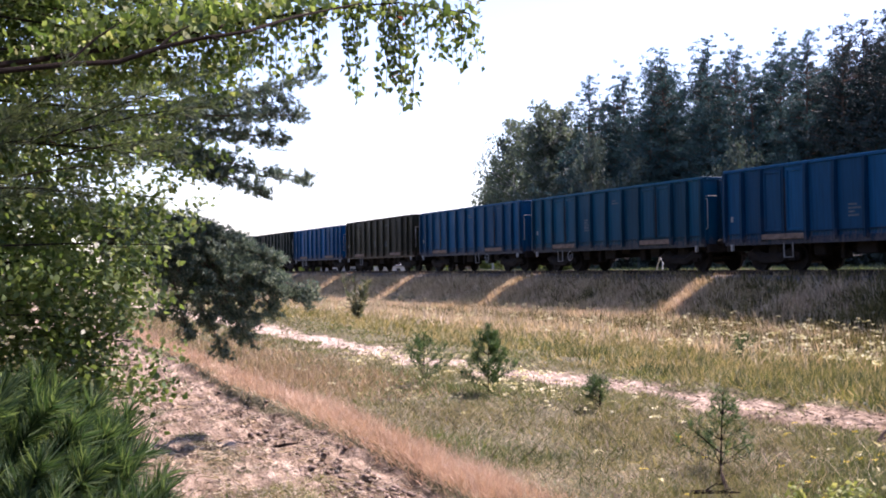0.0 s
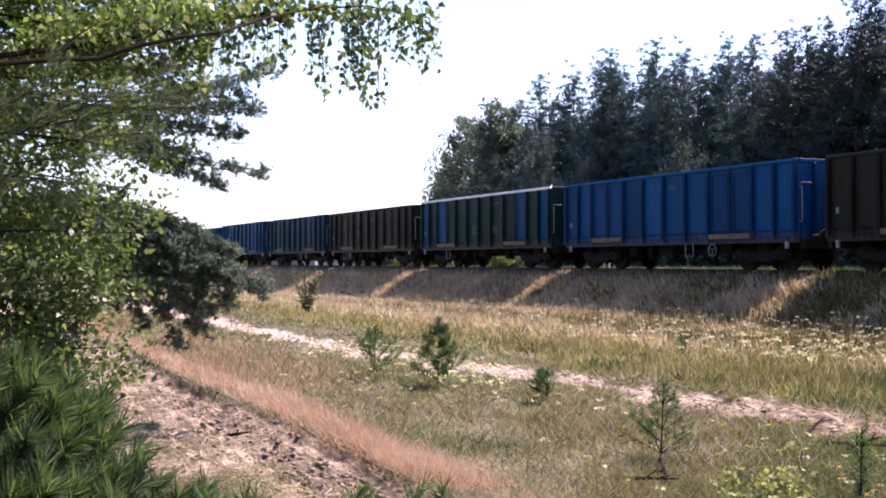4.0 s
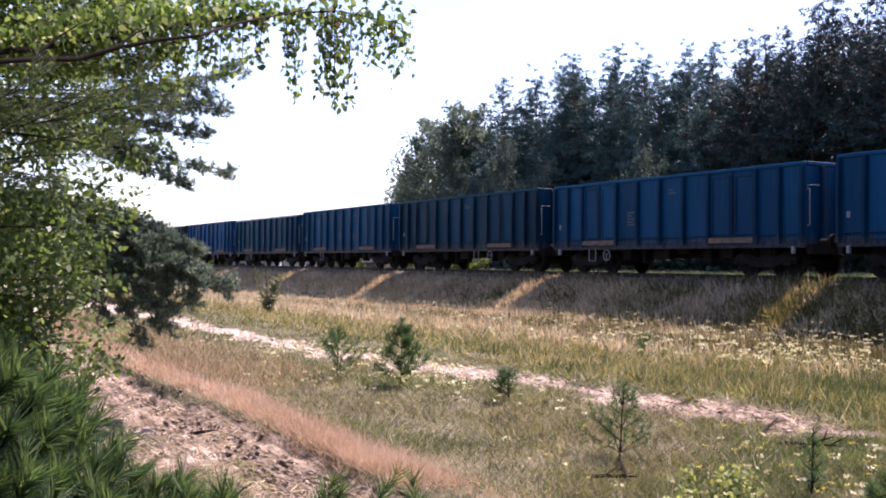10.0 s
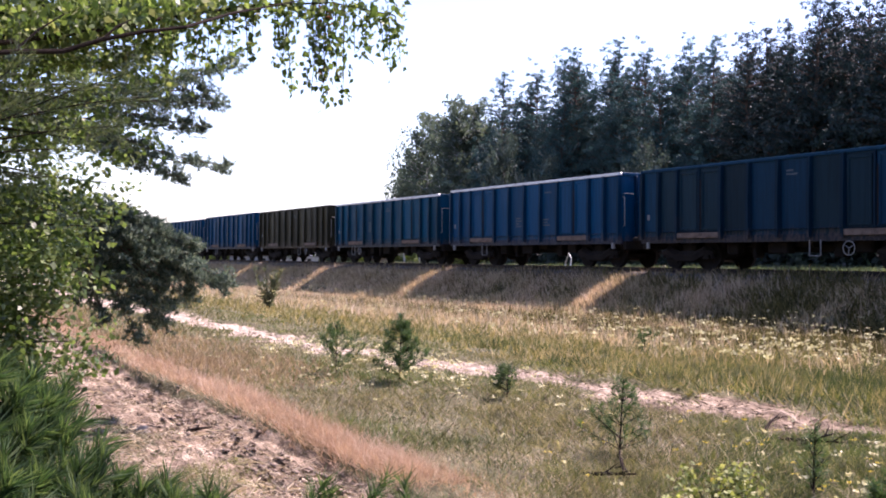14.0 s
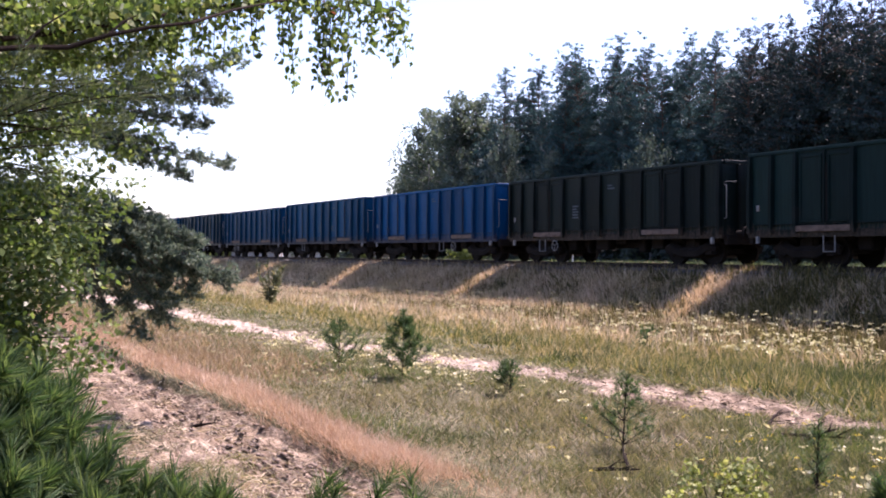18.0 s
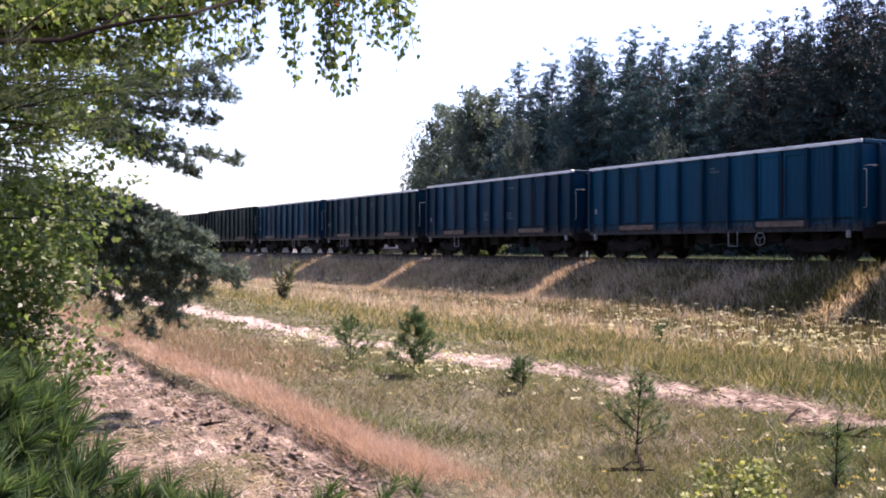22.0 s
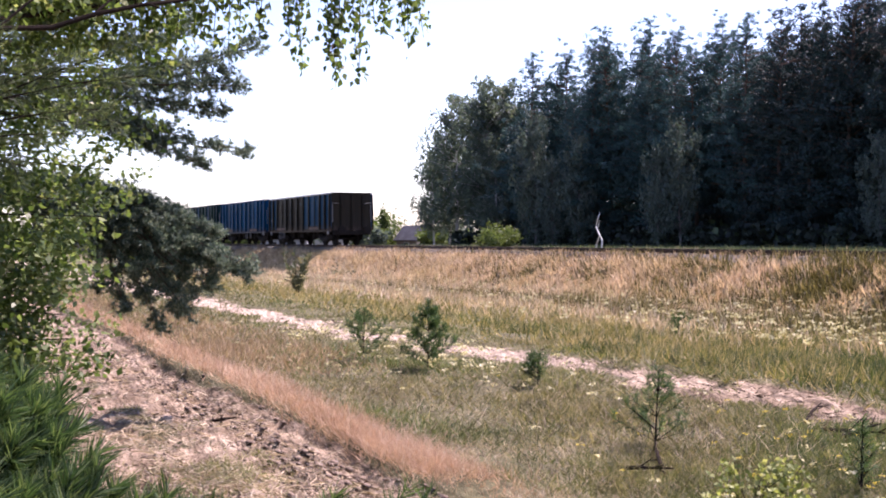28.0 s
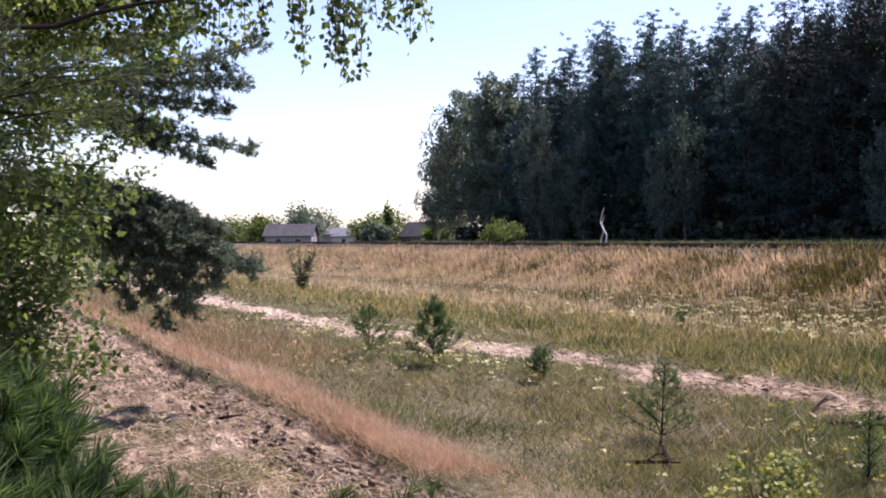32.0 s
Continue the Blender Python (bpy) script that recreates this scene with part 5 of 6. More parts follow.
    # hanging twigs: bearing, height at which each ends, red
    hang = [(10.6, 2.38, 0), (11.4, 2.36, 0), (12.2, 2.34, 0), (13.0, 2.33, 0), (13.6, 2.36, 0), (14.2, 2.36, 0), (14.9, 2.34, 0), (15.6, 2.33, 0), (16.2, 2.40, 0), (16.9, 2.38, 0), (17.5, 2.42, 0), (18.7, 2.36, 0), (19.1, 2.28, 0), (19.5, 2.38, 0), (20.2, 2.5, 0),
            (20.9, 2.37, 0), (21.3, 2.24, 0), (21.6, 2.30, 1), (21.7, 2.17, 0), (22.2, 2.34, 0), (22.75, 2.22, 0), (23.2, 2.46, 0), (24.1, 2.42, 0), (24.8, 2.44, 0), (25.4, 2.38, 0), (25.9, 2.42, 0)]
    for az, z, red in hang:
        top = np.array([np.interp(az, [3.8, 8, 12, 17, 22, 25.8], [p[j] for p in line[1:]]) for j in range(3)])
        end = spot(az + r.uniform(-0.4, 0.4), 4.1 + r.uniform(-0.15, 0.15), z)
        pts = branch_curve(top - top, end - top, 0.02, 5)
        bm = bmesh.new()
        tube(bm, [tuple(p) for p in pts], [0.003, 0.0025, 0.002, 0.0016, 0.001], 4)
        twig = part("twig", bm, MAT_TWIG, t)
        twig.location = top - root
        TWIGS.append((twig, top - root))
        n = int(20 + 130 * (top[2] - z))
        k = r.random(n)
        c = np.array([np.interp(k, np.linspace(0, 1, 5), [p[j] for p in pts]) for j in range(3)]).T
        c = c + np.clip(r.normal(size=(n, 3)), -1.8, 1.8) * np.array([0.024, 0.02, 0.02])
        v, f = leaves(c, r.uniform(0.021, 0.036, n), r, 0.6, 0.75)
        q = 4 * (n // 3) if red else 0
        leafage("leaves", v[q:], np.arange(len(v) - q).reshape(-1, 4), MAT_BIRCH, twig)
        if red:
            leafage("leaves", v[:q], np.arange(q).reshape(-1, 4), MAT_BIRCH_RED, twig, "reddened leaves")
    k = 1500
    az = np.concatenate([r.uniform(4, 17.0, 1250), r.uniform(17.0, 25.8, 250)])
    c = np.array([np.interp(az, [3.8, 8, 12, 17, 22, 25.8], [p[j] for p in line[1:]]) for j in range(3)]).T - root
    c = c + np.clip(r.normal(size=(k, 3)), -1.6, 1.6) * np.array([0.09, 0.07, 0.04]) + np.array([0, 0, 0.03])
    v, f = leaves(c, r.uniform(0.024, 0.042, k), r, 0.5, 0.75)
    leafage("leaves", v, f, MAT_BIRCH, long)


leafy_birch()


def shoot(a, b, r, needles, length, width, spread=0.9, tuft=0.35):
    """Needles that stand off along a stem from a to b, leaning towards its tip."""
    a, b = np.asarray(a, float), np.asarray(b, float)
    d = (b - a) / np.linalg.norm(b - a)
    k = r.random(needles) ** 0.8
    base = a + (b - a) * k[:, None]
    out = unit(np.cross(np.tile(d, (needles, 1)), r.normal(size=(needles, 3))))
    way = unit(out * spread + d * (0.55 + tuft * k[:, None]))
    tip = base + way * length * r.uniform(0.75, 1.15, (needles, 1))
    return blades(base, tip, np.full(needles, width), r.normal(size=(needles, 3)) * length * 0.03, r)


def spiky(a, b, r, needles, length, width):
    """A stub of a shoot with needles all round it, cheap."""
    d = (b - a) / np.linalg.norm(b - a)
    base = a + (b - a) * r.random((needles, 1))
    way = unit(unit(np.cross(np.tile(d, (needles, 1)), r.normal(size=(needles, 3)))) + d * 0.6)
    return slips(base, base + way * length * r.uniform(0.7, 1.15, (needles, 1)), np.full(needles, width), r)


def gather(pieces):
    vs, fs, n = [], [], 0
    for v, f in pieces:
        vs.append(v)
        fs.append(f + n)
        n += len(v)
    return np.concatenate(vs), np.concatenate(fs)


def roadside_pine():
    """The dark pine beside the rut, with its long layered limbs."""
    r = np.random.default_rng(43)
    root = np.array([-10.2, -0.35, 0.0])
    t = tagged(anchor("pine_tree", Matrix.Translation(root)), "dark pine with layered drooping limbs beside the sandy rut", "tree")
    bm = bmesh.new()
    tube(bm, [(0, 0, -0.1), (0.04, 0.03, 1.4), (-0.02, 0.08, 3.0), (0.05, 0.04, 5.0), (0, 0, 6.4)], [0.15, 0.13, 0.1, 0.06, 0.02], 10)
    part("trunk", bm, MAT_PINE_BARK, t)
    # limbs: height on the trunk, the way they take as bearing and height, where their needles begin
    high = [(3.4, ((11.2, 3.37), (13.4, 3.64)), 0.7), (3.0, ((11.4, 3.13), (14.0, 3.2), (17.1, 3.44)), 0.62), (2.95, ((11.4, 3.0), (16.1, 3.05)), 0.58), (2.95, ((11.0, 3.05), (15.5, 3.17)), 0.6), (2.75, ((11.0, 2.86), (15.1, 2.8)), 0.66),
            (3.0, ((8.2, 2.83), (12.4, 2.48), (16.4, 2.38)), 0.52), (2.9, ((8.2, 2.7), (14.0, 2.26)), 0.6), (2.9, ((8.0, 2.75), (12.2, 2.5)), 0.5), (2.8, ((9.0, 2.62), (11.6, 2.42)), 0.55), (3.3, ((6.0, 3.3), (9.5, 3.3)), 0.4), (3.0, ((6.0, 2.9), (9.2, 2.95)), 0.4),
            (3.7, ((8.0, 3.8), (11.5, 3.95)), 0.6), (4.1, ((8.0, 4.2), (13.0, 4.4)), 0.6)]
    fan = [(10.8, 2.0), (12.7, 1.9), (14.1, 1.69), (14.6, 1.58), (15.7, 1.27), (16.1, 1.2), (13.0, 0.9), (11.9, 0.74), (9.9, 0.97), (8.8, 1.23), (13.3, 1.47), (12.4, 1.14), (11.2, 1.36), (14.0, 1.34), (9.6, 1.9), (8.6, 1.7), (10.2, 1.55), (11.8, 1.7), (14.8, 1.42), (13.7, 1.1), (14.7, 1.12), (13.0, 1.22), (12.3, 0.95), (11.0, 1.05), (15.3, 1.32), (15.0, 1.2), (16.4, 1.3), (14.9, 1.72)]
    ways = []
    for z0, line, q in high:
        for far in (9.75, 10.15):
            ways.append((z0 + r.uniform(-0.05, 0.05), [spot(az + r.uniform(-0.3, 0.3), far, z + r.uniform(-0.04, 0.04)) - root for az, z in line], q, 0.8))
    for az, z in fan:
        for far in (9.6, 10.2):
            az, z = az + r.uniform(-0.3, 0.3), z + r.uniform(-0.06, 0.06)
            ways.append((2.2, [spot(8.3 + 0.25 * (az - 8.3), far, 2.05 + 0.3 * (z - 2.05)) - root, spot(az, far, z) - root], 0.5, 1.0))
    for j in range(30):
        a, up = 2.4 * j, 1.2 + 5.0 * (j + 0.5) / 30
        far = np.array([math.cos(a), math.sin(a), 0.0]) * (2.7 - 0.38 * up)
        if far[1] < 0.3 or up > 4.2:
            ways.append((up, [far + np.array([0, 0, up])], 0.4, 0.8))
    for z0, line, q0, dense in ways:
        tip, low = line[-1], dense == 1.0
        a = np.array([0, 0.03, z0])
        knots = [a] + line
        run = np.concatenate([[0], np.cumsum([np.linalg.norm(v - u) for u, v in zip(knots, knots[1:])])])
        pts = [np.array([np.interp(q * run[-1], run, [u[j] for u in knots]) for j in range(3)]) + np.array([0, 0, 0.05 * math.sin(q * math.pi)]) for q in np.linspace(0, 1, 9)]
        bm = bmesh.new()
        tube(bm, [tuple(p) for p in pts], list(np.linspace(0.022, 0.004, len(pts))), 5)
        limb = part("limb", bm, MAT_BARK, t)
        pieces = []
        at = lambda q: np.array([np.interp(q, np.linspace(0, 1, len(pts)), [u[j] for u in pts]) for j in range(3)])
        way = unit(tip - pts[-3])
        flat = unit(np.cross(way, np.array([0, 0, 1.0])))
        spots = [at(q) for q in np.linspace(q0, 1.0, 16)]
        for q in np.linspace(q0, 0.97, 6):
            for s in (-1, 1):
                d = unit(flat * s * r.uniform(0.5, 1.0) + way * r.uniform(0.3, 0.9) + np.array([0, 0, r.uniform(-0.25, 0.3)]))
                long = r.uniform(0.4, 1.2) * (0.45 - 0.33 * (q - q0) / (1 - q0))
                spots += [at(q) + d * long * u for u in np.linspace(0.25, 1.0, max(3, int(long / 0.07)))]
        for p in spots:
            for _ in range(1 + int(r.random() < (0.3 if low else 0.2))):
                d = unit(way * 0.5 + r.normal(size=3) * np.array([0.7, 0.7, 0.45]) + np.array([0, 0, 0.3]))
                pieces.append(spiky(p + r.normal(size=3) * 0.03, p + d * r.uniform(0.06, 0.13), r, 34, 0.052, 0.006))
        v, f = gather(pieces)
        leafage("needles", v, f, MAT_NEEDLE, limb)


roadside_pine()


def pine_spray(name, stems, label, seed, needles=170, length=0.062, width=0.0011, thick=1.0, mat=None):
    """A spray of young pine shoots: each stem with needles, from one root."""
    r = np.random.default_rng(seed)
    root = np.array(stems[0][0])
    t = tagged(anchor(name, Matrix.Translation(root)), label, "pine")
    for a, b in stems:
        a, b = np.asarray(a) - root, np.asarray(b) - root
        pts = branch_curve(a, b, 0.01, 5)
        bm = bmesh.new()
        tube(bm, [tuple(p) for p in pts], [q * thick for q in (0.007, 0.006, 0.005, 0.004, 0.003)], 6)
        stem = part("stem", bm, MAT_TWIG, t)
        pieces = []
        span = np.linalg.norm(b - a)
        for q, w in ((0.35, 0.55), (0.6, 0.8), (0.8, 1.0)):
            p0, p1 = a + (b - a) * q, a + (b - a) * w
            pieces.append(shoot(p0, p1, r, needles, length, width, 0.6))
        for _ in range(max(2, int(span * 9))):
            q = r.uniform(0.3, 0.95)
            p = a + (b - a) * q
            d = unit((b - a) / span + r.normal(size=3) * 0.55 + np.array([0, 0, 0.25]))
            pieces.append(shoot(p, p + d * r.uniform(0.07, 0.14), r, needles, length, width, 0.6))
        v, f = gather(pieces)
        leafage("needles", v, f, mat or MAT_NEAR_NEEDLE, stem)
    return t


def near_pines():
    stems = [(spot(-1.0, 3.2, 0.0), spot(0.5, 3.1, 1.2))]
    for az, dist, z in ((4.6, 3.0, 1.27), (6.2, 3.0, 1.23), (7.8, 3.1, 1.17), (2.5, 2.9, 1.3), (8.8, 3.1, 1.1), (6.8, 2.9, 1.12), (8.6, 2.9, 1.03), (4.6, 2.8, 1.15), (2.5, 2.9, 1.12), (7.4, 2.8, 1.0), (1.0, 2.9, 1.3), (0.0, 3.0, 1.15),
                        (5.5, 2.7, 1.04), (3.6, 2.7, 1.02), (8.9, 2.8, 0.95), (6.4, 2.6, 0.93), (4.4, 2.6, 0.92), (9.3, 2.7, 0.9), (2.0, 2.7, 0.95), (7.8, 2.65, 0.86), (9.5, 3.0, 1.0), (9.0, 3.2, 1.16), (5.4, 3.2, 1.3), (3.4, 3.2, 1.28), (7.0, 3.2, 1.2), (9.8, 2.9, 0.9), (8.2, 2.5, 0.8), (6.0, 2.5, 0.82), (3.8, 2.5, 0.8), (1.6, 2.6, 0.8), (9.9, 2.6, 0.8)):
        stems.append((spot(az - 7.4, dist + 0.15, z - 0.55), spot(az - 2.4, dist, z - 0.06)))
    pine_spray("young_pine", stems, "young pine with fresh green needles beside the path", 51, 130, 0.09, 0.0021)
    stems = [(spot(9, 3.0, 0.0), spot(10.0, 2.9, 0.85))]
    for az, dist, z in ((9.6, 2.9, 0.97), (11.2, 2.9, 0.98), (12.4, 2.85, 0.95), (13.4, 2.9, 0.92), (10.4, 2.75, 0.9), (12.0, 2.7, 0.88), (14.2, 2.8, 0.87), (15.4, 2.85, 0.9), (16.6, 2.8, 0.87), (13.0, 2.6, 0.84)):
        stems.append((spot(az - 4.8, dist + 0.05, z - 0.45), spot(az - 1.9, dist, z - 0.06)))
    pine_spray("young_pine", stems, "low young pine with fresh green needles near the path", 52, 120, 0.085, 0.0019)
    stems = [(spot(20, 2.9, 0.0), spot(20.5, 2.8, 0.84))]
    for az, dist, z in ((16.4, 2.8, 0.87), (17.4, 2.75, 0.85), (20.4, 2.8, 0.87), (21.6, 2.8, 0.92), (24.2, 2.8, 0.91), (26.5, 2.8, 0.88), (28.6, 2.75, 0.87)):
        stems.append((spot(az - 2.5, dist + 0.03, z - 0.4), spot(az, dist, z - 0.064)))
    pine_spray("young_pine", stems, "small young pine with upright green shoots", 53, 60, 0.075, 0.0015)
    # a slim pine off the path whose limb reaches in above
    stems = [(spot(-16, 3.4, 0.0), spot(-15, 3.3, 2.2)), (spot(-15, 3.3, 1.75), spot(6.0, 3.0, 2.0)), (spot(-15.2, 3.3, 1.6), spot(3.0, 3.0, 1.82))]
    for a, b, da, db, za, zb in ((1, 7.0, 3.1, 3.0, 1.93, 2.1), (3, 9.5, 3.05, 3.0, 1.97, 2.12), (4, 11.3, 3.0, 3.0, 1.98, 2.06), (1, 7.5, 3.1, 3.1, 1.86, 1.9), (3, 9.6, 3.1, 3.05, 1.92, 1.97), (0, 5.0, 3.0, 3.0, 1.82, 1.8), (-3, 3.0, 3.1, 3.0, 1.88, 2.08), (-1, 4.5, 3.1, 3.0, 1.9, 2.16)):
        stems.append((spot(a, da, za), spot(b, db, zb)))
    pine_spray("slim_pine", stems, "slim pine whose grey-green needled limb reaches over the path", 54, 38, 0.055, 0.0009, 0.4, MAT_SLIM)


near_pines()


def young_tree(x, y, tall, wide, seed, label, needles=60, lean=0.0, more=0):
    """A knee-high pine: a straight stem with whorls of upturned shoots."""
    r = np.random.default_rng(seed)
    z = float(height(x, y))
    t = tagged(anchor("pine_sapling", Matrix.Translation((x, y, z))), label, "sapling", "pine saplings of the meadow")
    bm = bmesh.new()
    top = np.array([lean * tall, 0.02, tall])
    tube(bm, [(0, 0, -0.03), (lean * tall * 0.4, 0.01, tall * 0.5), tuple(top)], [0.008, 0.006, 0.003], 6)
    part("stem", bm, MAT_TWIG, t)
    L = 0.06 + 0.015 * tall
    v, f = shoot(top * 0.75, top, r, needles * 2, L, 0.0028)
    leafage("leader", v, f, MAT_NEAR_NEEDLE, t)
    for h in (0.1, 0.24, 0.4, 0.56, 0.72):
        for j in range(int(r.integers(4, 7)) + more):
            a = r.uniform(0, 6.283)
            reach = wide * (1.05 - h) * r.uniform(0.6, 1.1)
            p = top * h
            q = p + np.array([math.cos(a) * reach, math.sin(a) * reach, reach * r.uniform(0.25, 0.75) + 0.03])
            bm = bmesh.new()
            tube(bm, [tuple(p), tuple(q)], [0.0035, 0.002], 4)
            s = part("side_shoot", bm, MAT_TWIG, t)
            v, f = gather([shoot(p + (q - p) * 0.3, q, r, needles, L, 0.0022), shoot(q, q + np.array([0, 0, 0.05]), r, needles // 2, L, 0.0022)])
            leafage("needles", v, f, MAT_NEAR_NEEDLE, s)


young_tree(-12.05, 5.05, 0.68, 0.42, 61, "small pine sapling in the short grass by the rut")
young_tree(-10.9, 5.4, 0.84, 0.34, 62, "bushy small pine sapling by the sandy rut", 75, 0.0, 5)
young_tree(-6.0, 4.85, 0.60, 0.32, 63, "thin pine sapling with a dark bare stem", 36, 0.05)
young_tree(-4.35, 5.1, 0.48, 0.1, 64, "slender pine sapling among dry grass", 9)
young_tree(-9.1, 5.8, 0.34, 0.24, 65, "tiny pine sapling among cream flowers", 40)
young_tree(-3.05, 4.2, 0.5, 0.26, 68, "dark bushy pine sapling beside dry grass", 90)
young_tree(-15.6, 13.2, 0.5, 0.4, 67, "low pine sapling among meadow flowers", 40)


def shrub(name, x, y, tall, wide, n, size, mat, label, seed, group="", deep=0.45):
    """A leafy shrub: stems from one root and leaves round their ends."""
    r = np.random.default_rng(seed)
    z = float(height(x, y))
    t = tagged(anchor(name, Matrix.Translation((x, y, z))), label, "bush", group)
    ends = []
    for j in range(max(7, n // 60)):
        a, q = r.uniform(0, 6.283), r.random() ** 0.6
        end = np.array([math.cos(a) * wide * q, math.sin(a) * wide * q, tall * (1 - 0.45 * q * q) * r.uniform(0.6, 1.05)])
        ends.append(end)
        if j < 14:
            bm = bmesh.new()
            tube(bm, [(0, 0, -0.02), tuple(end * np.array([0.4, 0.4, 0.6])), tuple(end)], [0.012 * tall, 0.008 * tall, 0.003 * tall], 5)
            part("stem", bm, MAT_TWIG, t)
    ends = np.array(ends)
    c = np.repeat(ends, math.ceil(n / len(ends)), 0)[:n]
    c = c * (1 - deep * r.random((n, 1)) ** 2) + np.clip(r.normal(size=(n, 3)), -1.6, 1.6) * np.array([wide, wide, tall]) * 0.1
    c[:, 2] = np.maximum(c[:, 2], 0.03)
    v, f = leaves(c, size * r.uniform(0.7, 1.3, n), r, 0.1, 0.75)
    leafage("foliage", v, f, mat, t)
    return t


MAT_DEADWEED = foliage("withered_weed", [(0.0, (0.08, 0.1, 0.06)), (0.6, (0.17, 0.18, 0.11)), (1.0, (0.3, 0.25, 0.17))], 0.35)
shrub("leafy_shrub", -4.35, 4.2, 0.33, 0.4, 620, 0.033, MAT_SHRUB, "low yellow-green leafy shrub in the dry grass", 71)
shrub("roadside_bush", -53.0, 31.0, 1.75, 1.35, 2600, 0.14, MAT_BUSH, "bright green bush between the railway and the wood", 72, "", 0.9)


def weed(x, y, seed):
    """An upright tuft of long weed leaves."""
    r = np.random.default_rng(seed)
    t = tagged(anchor("weed_bush", Matrix.Translation((x, y, float(height(x, y))))), "brown-green bushy weed at the foot of the bank", "weed")
    for j in range(9):
        a = 2.4 * j
        lean = np.array([math.cos(a) * 0.34, math.sin(a) * 0.34, 1.0]) * r.uniform(0.75, 1.3)
        bm = bmesh.new()
        tube(bm, [(0, 0, -0.03), tuple(lean * 0.5), tuple(lean)], [0.014, 0.01, 0.004], 5)
        stalk = part("stem", bm, MAT_TWIG, t)
        n = 46
        base = lean * r.uniform(0.1, 1.0, (n, 1))
        d = unit(r.normal(size=(n, 3)) * np.array([0.6, 0.6, 0.25]) + np.array([0, 0, 0.75]))
        v, f = blades(base, base + d * r.uniform(0.14, 0.34, (n, 1)), np.full(n, 0.02), r.normal(size=(n, 3)) * 0.02, r)
        leafage("leaves", v, f, MAT_DEADWEED, stalk)


weed(-30.0, 10.4, 73)


def dead_sticks():
    r = np.random.default_rng(81)
    for x, y, long, a, lift, name, label in ((-6.2, 6.6, 0.35, 2.0, 0.12, "dead_branch", "dark dead branch lying beside the sandy rut"), (-5.9, 6.45, 0.6, 0.2, 0.05, "dead_branch", "grey dead branch lying beside the sandy rut"),
                                             (-5.6, 6.35, 0.3, 1.2, 0.1, "dead_branch", "forked dead twig beside the sandy rut"), (-5.35, 4.4, 0.6, 2.6, 0.1, "dead_branch", "thin dark dead branch in the dry grass"),
                                             (-5.6, 4.2, 0.4, 0.4, 0.05, "dead_branch", "thin grey dead twig in the dry grass"), (-9.2, 2.35, 0.24, 0.7, 0.05, "dead_branch", "dark stick lying on the churned sand")):
        z = float(height(x, y)) + 0.02
        d = np.array([math.cos(a), math.sin(a), 0.0])
        bm = bmesh.new()
        pts = [(0, 0, 0), tuple(d * long * 0.5 + np.array([0, 0, lift * 0.6])), tuple(d * long + np.array([0, 0.03, lift]))]
        tube(bm, pts, [0.018, 0.014, 0.005], 6)
        for q in (0.4, 0.6, 0.8):
            p = d * long * q + np.array([0, 0, lift * q])
            e = p + unit(d * 0.6 + r.normal(size=3) * 0.6 + np.array([0, 0, 0.3])) * long * 0.35
            tube(bm, [tuple(p), tuple(e)], [0.007, 0.002], 5)
        o = part(name, bm, MAT_TWIG)
        o.location = (x, y, z)
        tagged(o, label, "branch")
    # pale bent stems by the wood
    z = float(height(-42.2, 30.4))
    bm = bmesh.new()
    tube(bm, [(0, 0, -0.05), (0.1, 0, 0.5), (0.5, -0.1, 0.95), (0.05, 0, 1.4), (0.4, -0.1, 1.85), (0.42, 0, 2.1)], [0.045, 0.04, 0.04, 0.035, 0.03, 0.015], 7)
    tube(bm, [(0.6, -0.1, -0.05), (0.58, 0, 0.7), (0.15, 0, 1.2), (0.4, 0, 1.7)], [0.04, 0.04, 0.035, 0.015], 7)
    o = part("bent_stump", bm, MAT_WHITE)
    o.location = (-42.2, 30.4, z)
    tagged(o, "pale bent crossed birch stems beside the railway", "dead tree")


dead_sticks()


